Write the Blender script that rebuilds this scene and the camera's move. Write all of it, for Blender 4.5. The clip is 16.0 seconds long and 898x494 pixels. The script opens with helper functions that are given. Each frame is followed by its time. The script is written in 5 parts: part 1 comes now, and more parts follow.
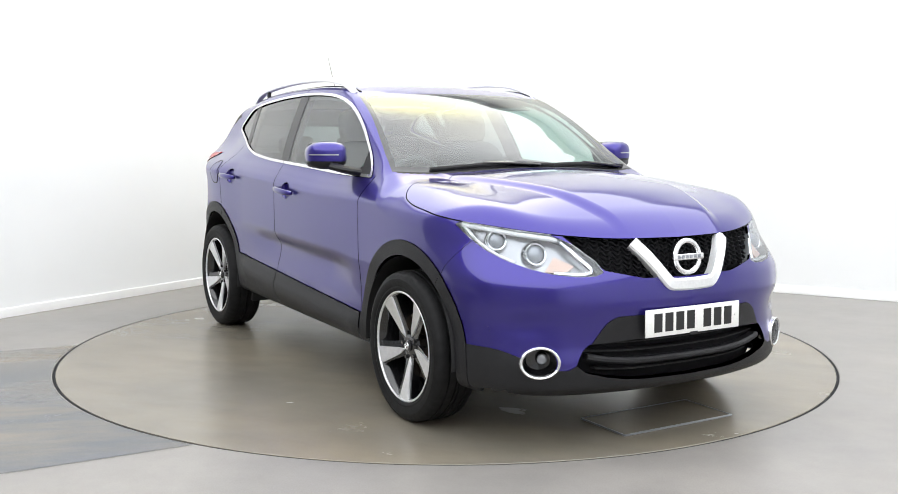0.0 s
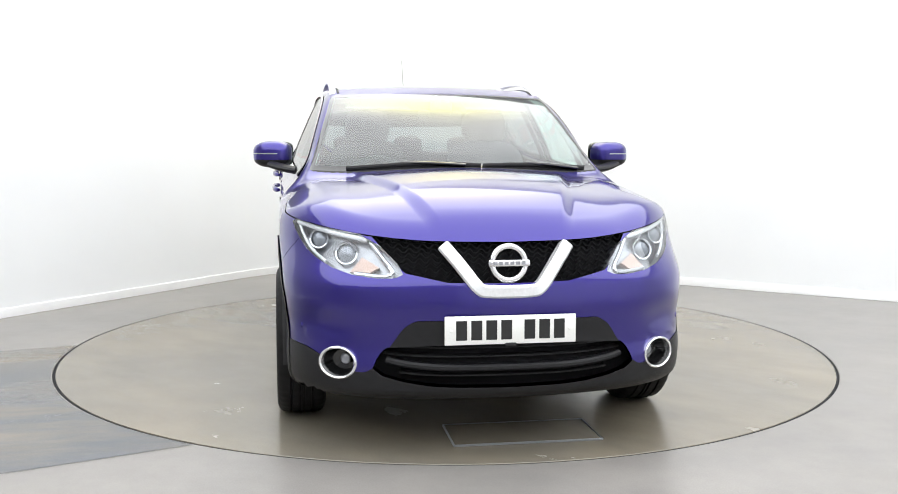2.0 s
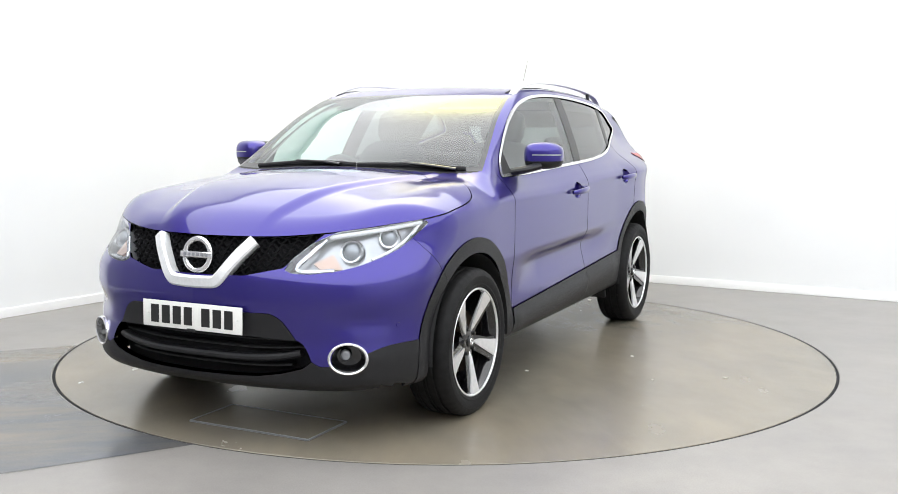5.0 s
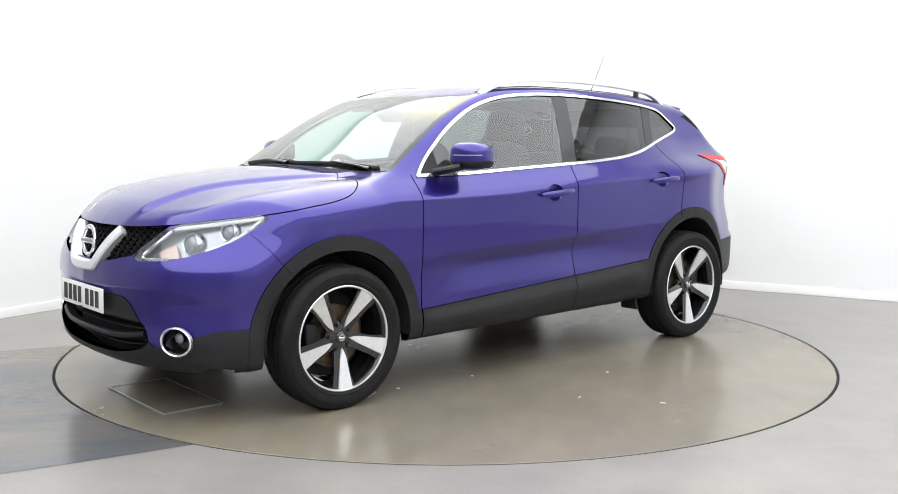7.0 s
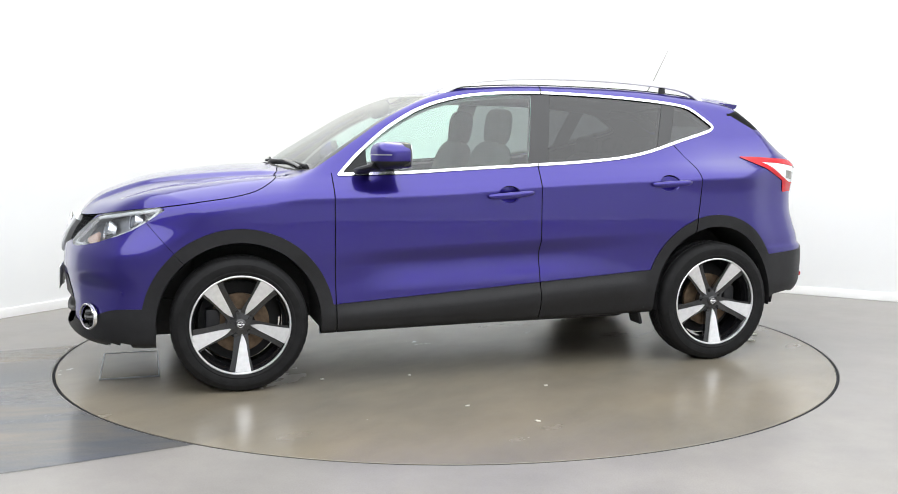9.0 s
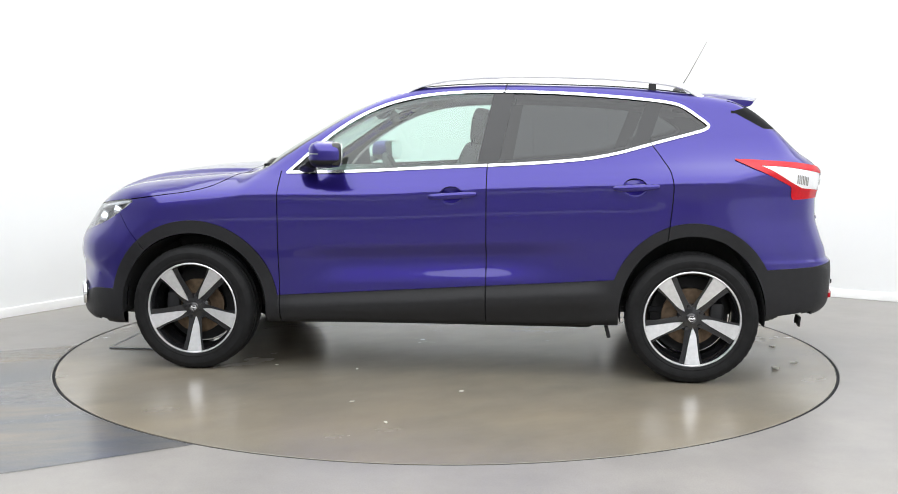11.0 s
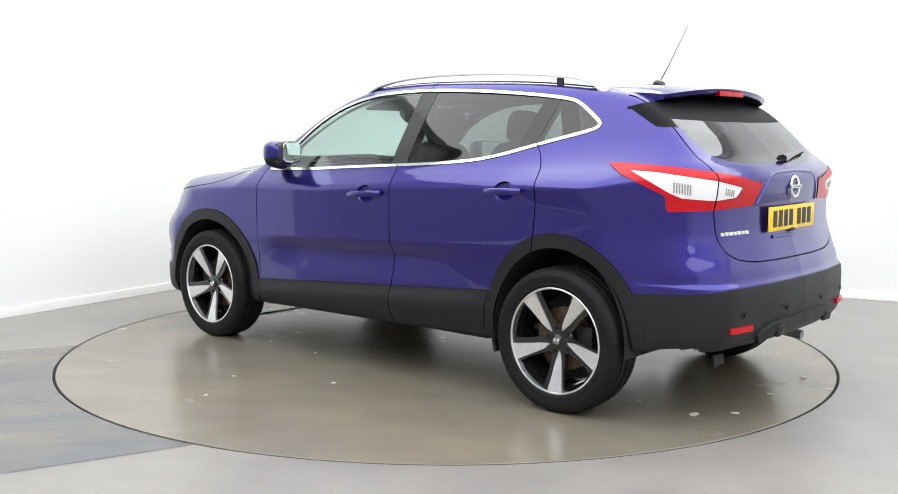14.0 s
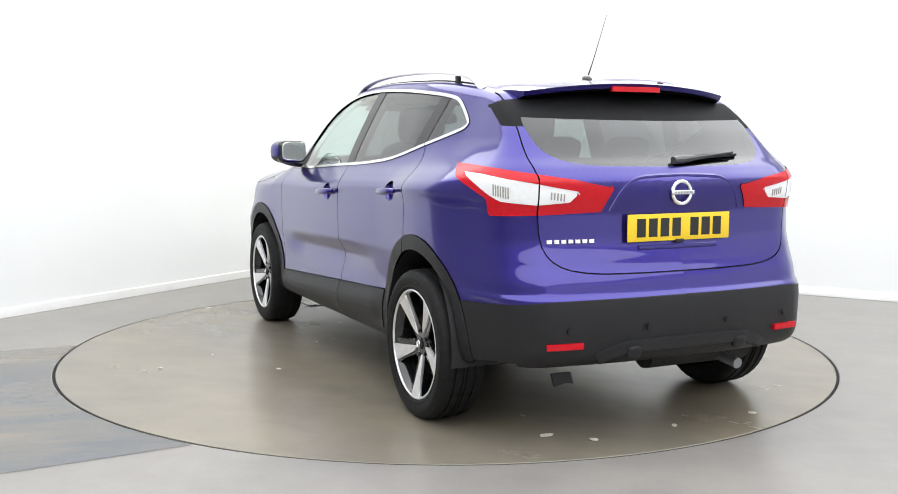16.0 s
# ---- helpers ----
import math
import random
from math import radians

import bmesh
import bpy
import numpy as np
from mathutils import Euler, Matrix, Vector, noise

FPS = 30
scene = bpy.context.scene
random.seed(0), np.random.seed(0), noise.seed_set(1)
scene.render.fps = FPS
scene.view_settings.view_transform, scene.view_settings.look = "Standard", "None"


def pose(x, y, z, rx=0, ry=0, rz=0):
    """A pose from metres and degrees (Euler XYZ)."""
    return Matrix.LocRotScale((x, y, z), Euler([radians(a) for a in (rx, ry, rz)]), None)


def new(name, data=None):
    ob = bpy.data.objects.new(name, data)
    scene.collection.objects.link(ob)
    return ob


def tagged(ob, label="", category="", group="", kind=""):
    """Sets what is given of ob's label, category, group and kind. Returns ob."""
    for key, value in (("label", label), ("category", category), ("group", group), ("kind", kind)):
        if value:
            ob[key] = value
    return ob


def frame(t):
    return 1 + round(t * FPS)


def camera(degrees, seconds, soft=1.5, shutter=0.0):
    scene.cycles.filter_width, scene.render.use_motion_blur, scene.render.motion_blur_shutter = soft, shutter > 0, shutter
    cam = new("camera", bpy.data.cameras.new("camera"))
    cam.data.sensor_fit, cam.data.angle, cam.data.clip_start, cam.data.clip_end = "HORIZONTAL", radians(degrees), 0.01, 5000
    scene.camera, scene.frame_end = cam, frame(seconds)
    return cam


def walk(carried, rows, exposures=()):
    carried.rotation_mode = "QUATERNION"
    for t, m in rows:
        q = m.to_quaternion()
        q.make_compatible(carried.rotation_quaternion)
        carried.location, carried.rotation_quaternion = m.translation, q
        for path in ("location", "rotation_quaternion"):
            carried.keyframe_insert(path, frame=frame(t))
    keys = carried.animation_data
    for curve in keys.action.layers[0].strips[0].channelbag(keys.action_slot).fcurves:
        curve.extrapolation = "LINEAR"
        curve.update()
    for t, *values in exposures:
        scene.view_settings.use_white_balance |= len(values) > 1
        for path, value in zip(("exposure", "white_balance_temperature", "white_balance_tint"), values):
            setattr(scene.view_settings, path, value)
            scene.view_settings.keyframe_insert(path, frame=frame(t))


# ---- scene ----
cam = camera(48.52, 16.0, soft=0.9)
EYE = pose(0, -5.956, 1.262, 90 - 6.342, 0, -0.137) @ pose(0, 0, 0, 0, 0, 0.185)
walk(cam, [(0, EYE), (16, EYE)], exposures=[(0, 0.0), (16, 0.0)])

# turntable heading of the car, degrees at seconds
TURN = [(0.0, -59.51), (0.5, -63.19), (1.0, -68.84), (1.5, -74.61), (2.0, -80.84), (2.5, -86.64), (3.0, -92.85), (3.5, -98.65),
        (4.0, -104.88), (4.5, -110.62), (5.1, -117.65), (5.8, -125.75), (6.5, -133.80), (7.0, -139.55), (7.5, -145.37), (8.0, -151.55),
        (8.5, -157.10), (9.0, -163.27), (9.6, -170.25), (10.3, -178.35), (11.0, -186.45), (11.5, -192.26), (12.0, -198.39), (12.5, -204.00),
        (13.0, -209.94), (13.5, -215.56), (14.0, -221.48), (14.5, -227.09), (15.0, -233.09), (15.5, -238.86), (16.0, -244.94)]
OFFSET = (-0.031, -0.0965)  # the car's middle from the turntable's centre, along and across the car
RADIUS = 2.222

# ---- light ----
world = bpy.data.worlds.new("world")
scene.world = world
world.use_nodes = True
world.node_tree.nodes["Background"].inputs["Color"].default_value = (0.9, 0.95, 1.0, 1)
world.node_tree.nodes["Background"].inputs["Strength"].default_value = 0.3
CEILING_GLOW = 2.95
# ---- materials ----
def material(name, color=(0.5, 0.5, 0.5), rough=0.5, metal=0.0, coat=0.0, coat_rough=0.03, spec=0.5, noise_scale=0, noise_amount=0.15,
             bump=0.0, bump_scale=200.0, rough_vary=0.0):
    m = bpy.data.materials.new(name)
    m.use_nodes = True
    t = m.node_tree
    b = t.nodes["Principled BSDF"]
    b.inputs["Base Color"].default_value = (*color, 1)
    b.inputs["Roughness"].default_value = rough
    b.inputs["Metallic"].default_value = metal
    b.inputs["Coat Weight"].default_value = coat
    b.inputs["Coat Roughness"].default_value = coat_rough
    b.inputs["Specular IOR Level"].default_value = spec
    co = t.nodes.new("ShaderNodeTexCoord")
    if noise_scale:
        n = t.nodes.new("ShaderNodeTexNoise")
        n.inputs["Scale"].default_value = noise_scale
        n.inputs["Detail"].default_value = 6
        t.links.new(co.outputs["Object"], n.inputs["Vector"])
        r = t.nodes.new("ShaderNodeValToRGB")
        r.color_ramp.elements[0].position, r.color_ramp.elements[1].position = 0.3, 0.7
        r.color_ramp.elements[0].color = (*[c * (1 - noise_amount) for c in color], 1)
        r.color_ramp.elements[1].color = (*[min(1, c * (1 + noise_amount)) for c in color], 1)
        t.links.new(n.outputs["Fac"], r.inputs["Fac"])
        t.links.new(r.outputs["Color"], b.inputs["Base Color"])
        if rough_vary:
            q = t.nodes.new("ShaderNodeMapRange")
            q.inputs["To Min"].default_value, q.inputs["To Max"].default_value = rough - rough_vary, rough + rough_vary
            t.links.new(n.outputs["Fac"], q.inputs["Value"])
            t.links.new(q.outputs["Result"], b.inputs["Roughness"])
    if bump:
        n2 = t.nodes.new("ShaderNodeTexNoise")
        n2.inputs["Scale"].default_value = bump_scale
        n2.inputs["Detail"].default_value = 4
        t.links.new(co.outputs["Object"], n2.inputs["Vector"])
        u = t.nodes.new("ShaderNodeBump")
        u.inputs["Strength"].default_value = bump
        u.inputs["Distance"].default_value = 0.002
        t.links.new(n2.outputs["Fac"], u.inputs["Height"])
        t.links.new(u.outputs["Normal"], b.inputs["Normal"])
    return m


def glass(name, tint, gloss_rough=0.0, base=0.10):
    m = bpy.data.materials.new(name)
    m.use_nodes = True
    t = m.node_tree
    t.nodes.remove(t.nodes["Principled BSDF"])
    tr, gl = t.nodes.new("ShaderNodeBsdfTransparent"), t.nodes.new("ShaderNodeBsdfGlossy")
    tr.inputs["Color"].default_value = (*tint, 1)
    gl.inputs["Roughness"].default_value = gloss_rough
    lw, mx = t.nodes.new("ShaderNodeLayerWeight"), t.nodes.new("ShaderNodeMixShader")
    lw.inputs["Blend"].default_value = 0.5
    pw, ma = t.nodes.new("ShaderNodeMath"), t.nodes.new("ShaderNodeMath")
    pw.operation, ma.operation = "POWER", "MULTIPLY_ADD"
    pw.inputs[1].default_value, ma.inputs[1].default_value, ma.inputs[2].default_value = 3.0, 0.85, base
    t.links.new(lw.outputs["Facing"], pw.inputs[0])
    t.links.new(pw.outputs[0], ma.inputs[0])
    t.links.new(ma.outputs[0], mx.inputs[0])
    t.links.new(tr.outputs[0], mx.inputs[1])
    t.links.new(gl.outputs[0], mx.inputs[2])
    t.links.new(mx.outputs[0], t.nodes["Material Output"].inputs["Surface"])
    return m


def glow(name, color, strength):
    m = bpy.data.materials.new(name)
    m.use_nodes = True
    t = m.node_tree
    t.nodes.remove(t.nodes["Principled BSDF"])
    e = t.nodes.new("ShaderNodeEmission")
    e.inputs["Color"].default_value = (*color, 1)
    e.inputs["Strength"].default_value = strength
    t.links.new(e.outputs[0], t.nodes["Material Output"].inputs["Surface"])
    return m


PAINT = material("violet_blue_paint", (0.0225, 0.0122, 0.200), 0.30, 0.72, 1.0, 0.015, noise_scale=1500, noise_amount=0.10)
CLADDING = material("dark_grey_plastic", (0.0125, 0.0125, 0.014), 0.45, spec=0.32, noise_scale=30, noise_amount=0.12, bump=0.25, bump_scale=900)
GLOSS_BLACK = material("gloss_black", (0.008, 0.008, 0.009), 0.12, coat=0.6)
MATT_BLACK = material("matt_black", (0.012, 0.012, 0.013), 0.7, noise_scale=40, noise_amount=0.3)
DEEP_BLACK = material("deep_black_plastic", (0.006, 0.006, 0.007), 0.55, spec=0.12, noise_scale=40, noise_amount=0.2)
SEAM = material("seam_black", (0.004, 0.004, 0.006), 0.9)
CHROME = material("chrome", (0.84, 0.84, 0.85), 0.14, 0.85, noise_scale=60, noise_amount=0.03)
SATIN = material("satin_aluminium", (0.84, 0.85, 0.86), 0.36, 0.5, noise_scale=80, noise_amount=0.05)
RAIL_SILVER = material("bright_anodised_rail", (0.84, 0.84, 0.85), 0.38, 0.2, noise_scale=70, noise_amount=0.04)
MACHINED = material("machined_alloy", (0.80, 0.80, 0.81), 0.30, 0.75, coat=0.5, noise_scale=50, noise_amount=0.06)
RUBBER = material("tyre_rubber", (0.009, 0.009, 0.0095), 0.62, spec=0.2, noise_scale=25, noise_amount=0.3, bump=0.3, bump_scale=500)
STEEL = material("rusty_brake_steel", (0.13, 0.088, 0.055), 0.5, 0.6, noise_scale=30, noise_amount=0.4)
FABRIC = material("charcoal_seat_cloth", (0.030, 0.030, 0.034), 0.9, noise_scale=6, noise_amount=0.2)
TRIM_GREY = material("light_headliner", (0.42, 0.42, 0.42), 0.9, noise_scale=5, noise_amount=0.06)
TRIM_DARK = material("dark_cabin_plastic", (0.035, 0.036, 0.038), 0.6, noise_scale=7, noise_amount=0.15)
CLEAR = glass("windscreen_glass", (0.74, 0.90, 0.85))
TINTED = glass("privacy_glass", (0.20, 0.215, 0.22), base=0.075)
LENS = glass("clear_lens", (0.93, 0.95, 0.97), base=0.06)
RED_LENS = material("red_lens", (0.50, 0.004, 0.012), 0.2, spec=0.35, noise_scale=60, noise_amount=0.08)
WHITE_LENS = material("white_lens", (0.80, 0.81, 0.82), 0.15, coat=1.0, noise_scale=40, noise_amount=0.04)
AMBER = material("amber_lens", (0.58, 0.40, 0.32), 0.2, coat=0.8)
LAMP_SILVER = material("lamp_reflector", (0.72, 0.73, 0.75), 0.14, 1.0)
LAMP_SHELL = material("lamp_shell_silver", (0.40, 0.41, 0.43), 0.30, 0.8, noise_scale=25, noise_amount=0.15)
PILLAR = material("pillar_black", (0.02, 0.02, 0.021), 0.38, coat=0.2)
# grey stands for the dimness behind the studio; only on unseen walls
UNSEEN_DIM_WALL = material("unseen_dim_wall", (0.36, 0.36, 0.37), 0.7, noise_scale=2, noise_amount=0.1)
LAMP_GREY = material("lamp_bezel_grey", (0.30, 0.31, 0.33), 0.3, 0.6)
PLATE_WHITE = material("white_plate", (0.80, 0.80, 0.77), 0.3, noise_scale=200, noise_amount=0.04)
PLATE_YELLOW = material("yellow_plate", (0.80, 0.55, 0.02), 0.3, noise_scale=200, noise_amount=0.05)
PLATE_BLACK = material("plate_black", (0.012, 0.012, 0.012), 0.5)
WALL = material("white_wall_paint", (0.83, 0.84, 0.85), 0.6, noise_scale=1.2, noise_amount=0.02, bump=0.05, bump_scale=90)
SKIRT = material("white_gloss_skirting", (0.85, 0.85, 0.85), 0.35, noise_scale=3, noise_amount=0.03)


def floor_material(name, base, warm, rough, spec=0.5, streak=0.0, turn=0.0, spread=(0.38, 0.66), broad=0.7):
    """Painted floor with broad warm stains, smears and grit; streak draws the stains out along one direction, turn degrees from x."""
    m = material(name, base, rough, spec=spec)
    t = m.node_tree
    b = t.nodes["Principled BSDF"]
    co = t.nodes.new("ShaderNodeTexCoord")
    mp = t.nodes.new("ShaderNodeMapping")
    mp.vector_type = "TEXTURE"
    mp.inputs["Rotation"].default_value = (0, 0, radians(turn))
    mp.inputs["Scale"].default_value = (1 + streak, 1, 1)
    t.links.new(co.outputs["Object"], mp.inputs["Vector"])

    def tex(scale, detail=8, rough_=0.6):
        n = t.nodes.new("ShaderNodeTexNoise")
        n.inputs["Scale"].default_value, n.inputs["Detail"].default_value, n.inputs["Roughness"].default_value = scale, detail, rough_
        t.links.new((mp if scale < 20 else co).outputs[0 if scale < 20 else "Object"], n.inputs["Vector"])
        return n

    def ramp(node, a, b_, lo, hi):
        r = t.nodes.new("ShaderNodeValToRGB")
        r.color_ramp.elements[0].position, r.color_ramp.elements[1].position = lo, hi
        r.color_ramp.elements[0].color, r.color_ramp.elements[1].color = (*a, 1), (*b_, 1)
        t.links.new(node.outputs["Fac"], r.inputs["Fac"])
        return r

    def mix(fac, a, c):
        x = t.nodes.new("ShaderNodeMixRGB")
        x.blend_type = "MULTIPLY"
        x.inputs["Fac"].default_value = fac
        t.links.new(a, x.inputs["Color1"])
        t.links.new(c, x.inputs["Color2"])
        return x.outputs["Color"]

    big = ramp(tex(broad), base, warm, *spread)
    stain = ramp(tex(3.5, 10, 0.7), (0.80, 0.79, 0.77), (1.06, 1.05, 1.03), 0.30, 0.62)
    fine = ramp(tex(160, 3), (0.86, 0.86, 0.86), (1.1, 1.1, 1.1), 0.3, 0.7)
    col = mix(0.75, mix(0.6, big.outputs["Color"], stain.outputs["Color"]), fine.outputs["Color"])
    t.links.new(col, b.inputs["Base Color"])
    q = t.nodes.new("ShaderNodeMapRange")
    q.inputs["To Min"].default_value, q.inputs["To Max"].default_value = rough * 0.75, rough * 1.35
    t.links.new(tex(2.2).outputs["Fac"], q.inputs["Value"])
    t.links.new(q.outputs["Result"], b.inputs["Roughness"])
    u = t.nodes.new("ShaderNodeBump")
    u.inputs["Strength"].default_value, u.inputs["Distance"].default_value = 0.08, 0.002
    t.links.new(tex(60, 6).outputs["Fac"], u.inputs["Height"])
    t.links.new(u.outputs["Normal"], b.inputs["Normal"])
    return m


FLOOR = floor_material("grey_floor_paint", (0.238, 0.227, 0.217), (0.282, 0.266, 0.250), 0.32, broad=1.1)
DISC = floor_material("turntable_paint", (0.192, 0.176, 0.146), (0.238, 0.203, 0.150), 0.24, spec=0.85, streak=0.8, turn=35, broad=0.9)
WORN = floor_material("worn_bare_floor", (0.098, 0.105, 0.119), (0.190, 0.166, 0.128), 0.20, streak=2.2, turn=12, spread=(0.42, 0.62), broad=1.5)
# ---- mesh helpers ----
def mesh_object(name, verts, faces, mat, parent=None, label="", smooth=True, normals=None):
    me = bpy.data.meshes.new(name)
    me.from_pydata([tuple(map(float, v)) for v in verts], [], [tuple(map(int, f)) for f in faces])
    me.materials.append(mat)
    me.polygons.foreach_set("use_smooth", [smooth] * len(me.polygons))
    if normals is not None:
        me.normals_split_custom_set_from_vertices([tuple(map(float, n)) for n in normals])
    me.update()
    ob = new(name, me)
    if parent is not None:
        ob.parent = parent
    if label:
        ob["label"] = label
    return ob


def part(name, bm, mat, parent=None, label="", smooth=30):
    """Links a bmesh as one mesh object under a thing or a part; edges sharper than smooth degrees stay sharp."""
    me = bpy.data.meshes.new(name)
    bmesh.ops.recalc_face_normals(bm, faces=bm.faces)
    for f in bm.faces:
        f.smooth = smooth > 0
    if smooth > 0:
        for e in bm.edges:
            if len(e.link_faces) == 2 and e.calc_face_angle(0) > radians(smooth):
                e.smooth = False
    bm.to_mesh(me)
    bm.free()
    me.materials.append(mat)
    ob = new(name, me)
    if parent is not None:
        ob.parent = parent
    if label:
        ob["label"] = label
    return ob


def box(bm, size, m=Matrix(), bevel=0.0, segments=2):
    r = bmesh.ops.create_cube(bm, size=1.0, matrix=m @ Matrix.Diagonal((*size, 1)))
    if bevel:
        edges = list({e for v in r["verts"] for e in v.link_edges})
        bmesh.ops.bevel(bm, geom=edges, offset=bevel, segments=segments, profile=0.5, affect="EDGES")


def cylinder(bm, r1, r2, depth, m=Matrix(), n=32, caps=True):
    bmesh.ops.create_cone(bm, cap_ends=caps, segments=n, radius1=r1, radius2=r2, depth=depth, matrix=m)


def ball(bm, size, m=Matrix(), u=24, v=14):
    bmesh.ops.create_uvsphere(bm, u_segments=u, v_segments=v, radius=1.0, matrix=m @ Matrix.Diagonal((*size, 1)))


def lathe(bm, profile, m=Matrix(), n=64, closed=True):
    """Turns a profile of (radius, height) about z."""
    rings = []
    for r, h in profile:
        rings.append([bm.verts.new(m @ Vector((r * math.cos(2 * math.pi * k / n), r * math.sin(2 * math.pi * k / n), h))) for k in range(n)])
    pairs = list(zip(rings, rings[1:])) + ([(rings[-1], rings[0])] if closed else [])
    for a, b in pairs:
        for k in range(n):
            bm.faces.new((a[k], a[(k + 1) % n], b[(k + 1) % n], b[k]))


def sweep(bm, path, outline, up=Vector((0, 0, 1)), closed=False, cap=True):
    """Carries an outline of (across, up) along a path of points."""
    path = [Vector(p) for p in path]
    rings = []
    n = len(path)
    for i, p in enumerate(path):
        a = path[(i - 1) % n] if closed or i else p
        b = path[(i + 1) % n] if closed or i < n - 1 else p
        d = (b - a).normalized()
        w = up[i] if isinstance(up, list) else up
        s = d.cross(w).normalized()
        w = s.cross(d).normalized()
        o = outline(i / max(1, n - 1)) if callable(outline) else outline
        rings.append([bm.verts.new(p + s * x + w * y) for x, y in o])
    k = len(rings[0])
    for i in range(n if closed else n - 1):
        a, b = rings[i], rings[(i + 1) % n]
        for j in range(k):
            bm.faces.new((a[j], a[(j + 1) % k], b[(j + 1) % k], b[j]))
    if cap and not closed:
        bm.faces.new(rings[0])
        bm.faces.new(rings[-1])


def oval(a, b, n=12):
    return [(a * math.cos(2 * math.pi * k / n), b * math.sin(2 * math.pi * k / n)) for k in range(n)]


def prism(bm, pts, depth, m=Matrix(), bevel=0.0):
    """An outline of (x, y) as a slab, from z = 0 to depth."""
    lo = [bm.verts.new(m @ Vector((x, y, 0))) for x, y in pts]
    hi = [bm.verts.new(m @ Vector((x, y, depth))) for x, y in pts]
    top = bm.faces.new(hi)
    bm.faces.new(lo[::-1])
    for i in range(len(pts)):
        j = (i + 1) % len(pts)
        bm.faces.new((lo[i], lo[j], hi[j], hi[i]))
    if bevel:
        bmesh.ops.bevel(bm, geom=list(top.edges), offset=bevel, segments=2, profile=0.6, affect="EDGES")


# ---- the room ----
CORNER = Vector((-0.931, 4.24))
ALONG_L, ALONG_R = Vector((-0.534, -0.845)), Vector((0.862, -0.507))
HEIGHT, LONG_L, LONG_R, ROUND = 3.7, 13.0, 11.5, 1.7


def wall_path(inset):
    """The room's outline in plan, with its rounded far corner, drawn in by inset."""
    n1, n2 = ALONG_R.normalized(), ALONG_L.normalized()
    pts = []
    c = CORNER + n1 * ROUND + n2 * ROUND
    for k in range(25):
        a = math.pi / 2 * k / 24
        pts.append(c - (n1 * math.cos(a) + n2 * math.sin(a)) * (ROUND - inset))
    left_end = CORNER + n2 * (LONG_L - inset) + n1 * inset
    right_end = CORNER + n1 * (LONG_R - inset) + n2 * inset
    far = CORNER + n2 * (LONG_L - inset) + n1 * (LONG_R - inset)
    # beyond this point the left wall is unseen and turned grey
    bay_end = CORNER + n2 * 5.2 + n1 * inset
    return [left_end, bay_end] + pts + [right_end, far]


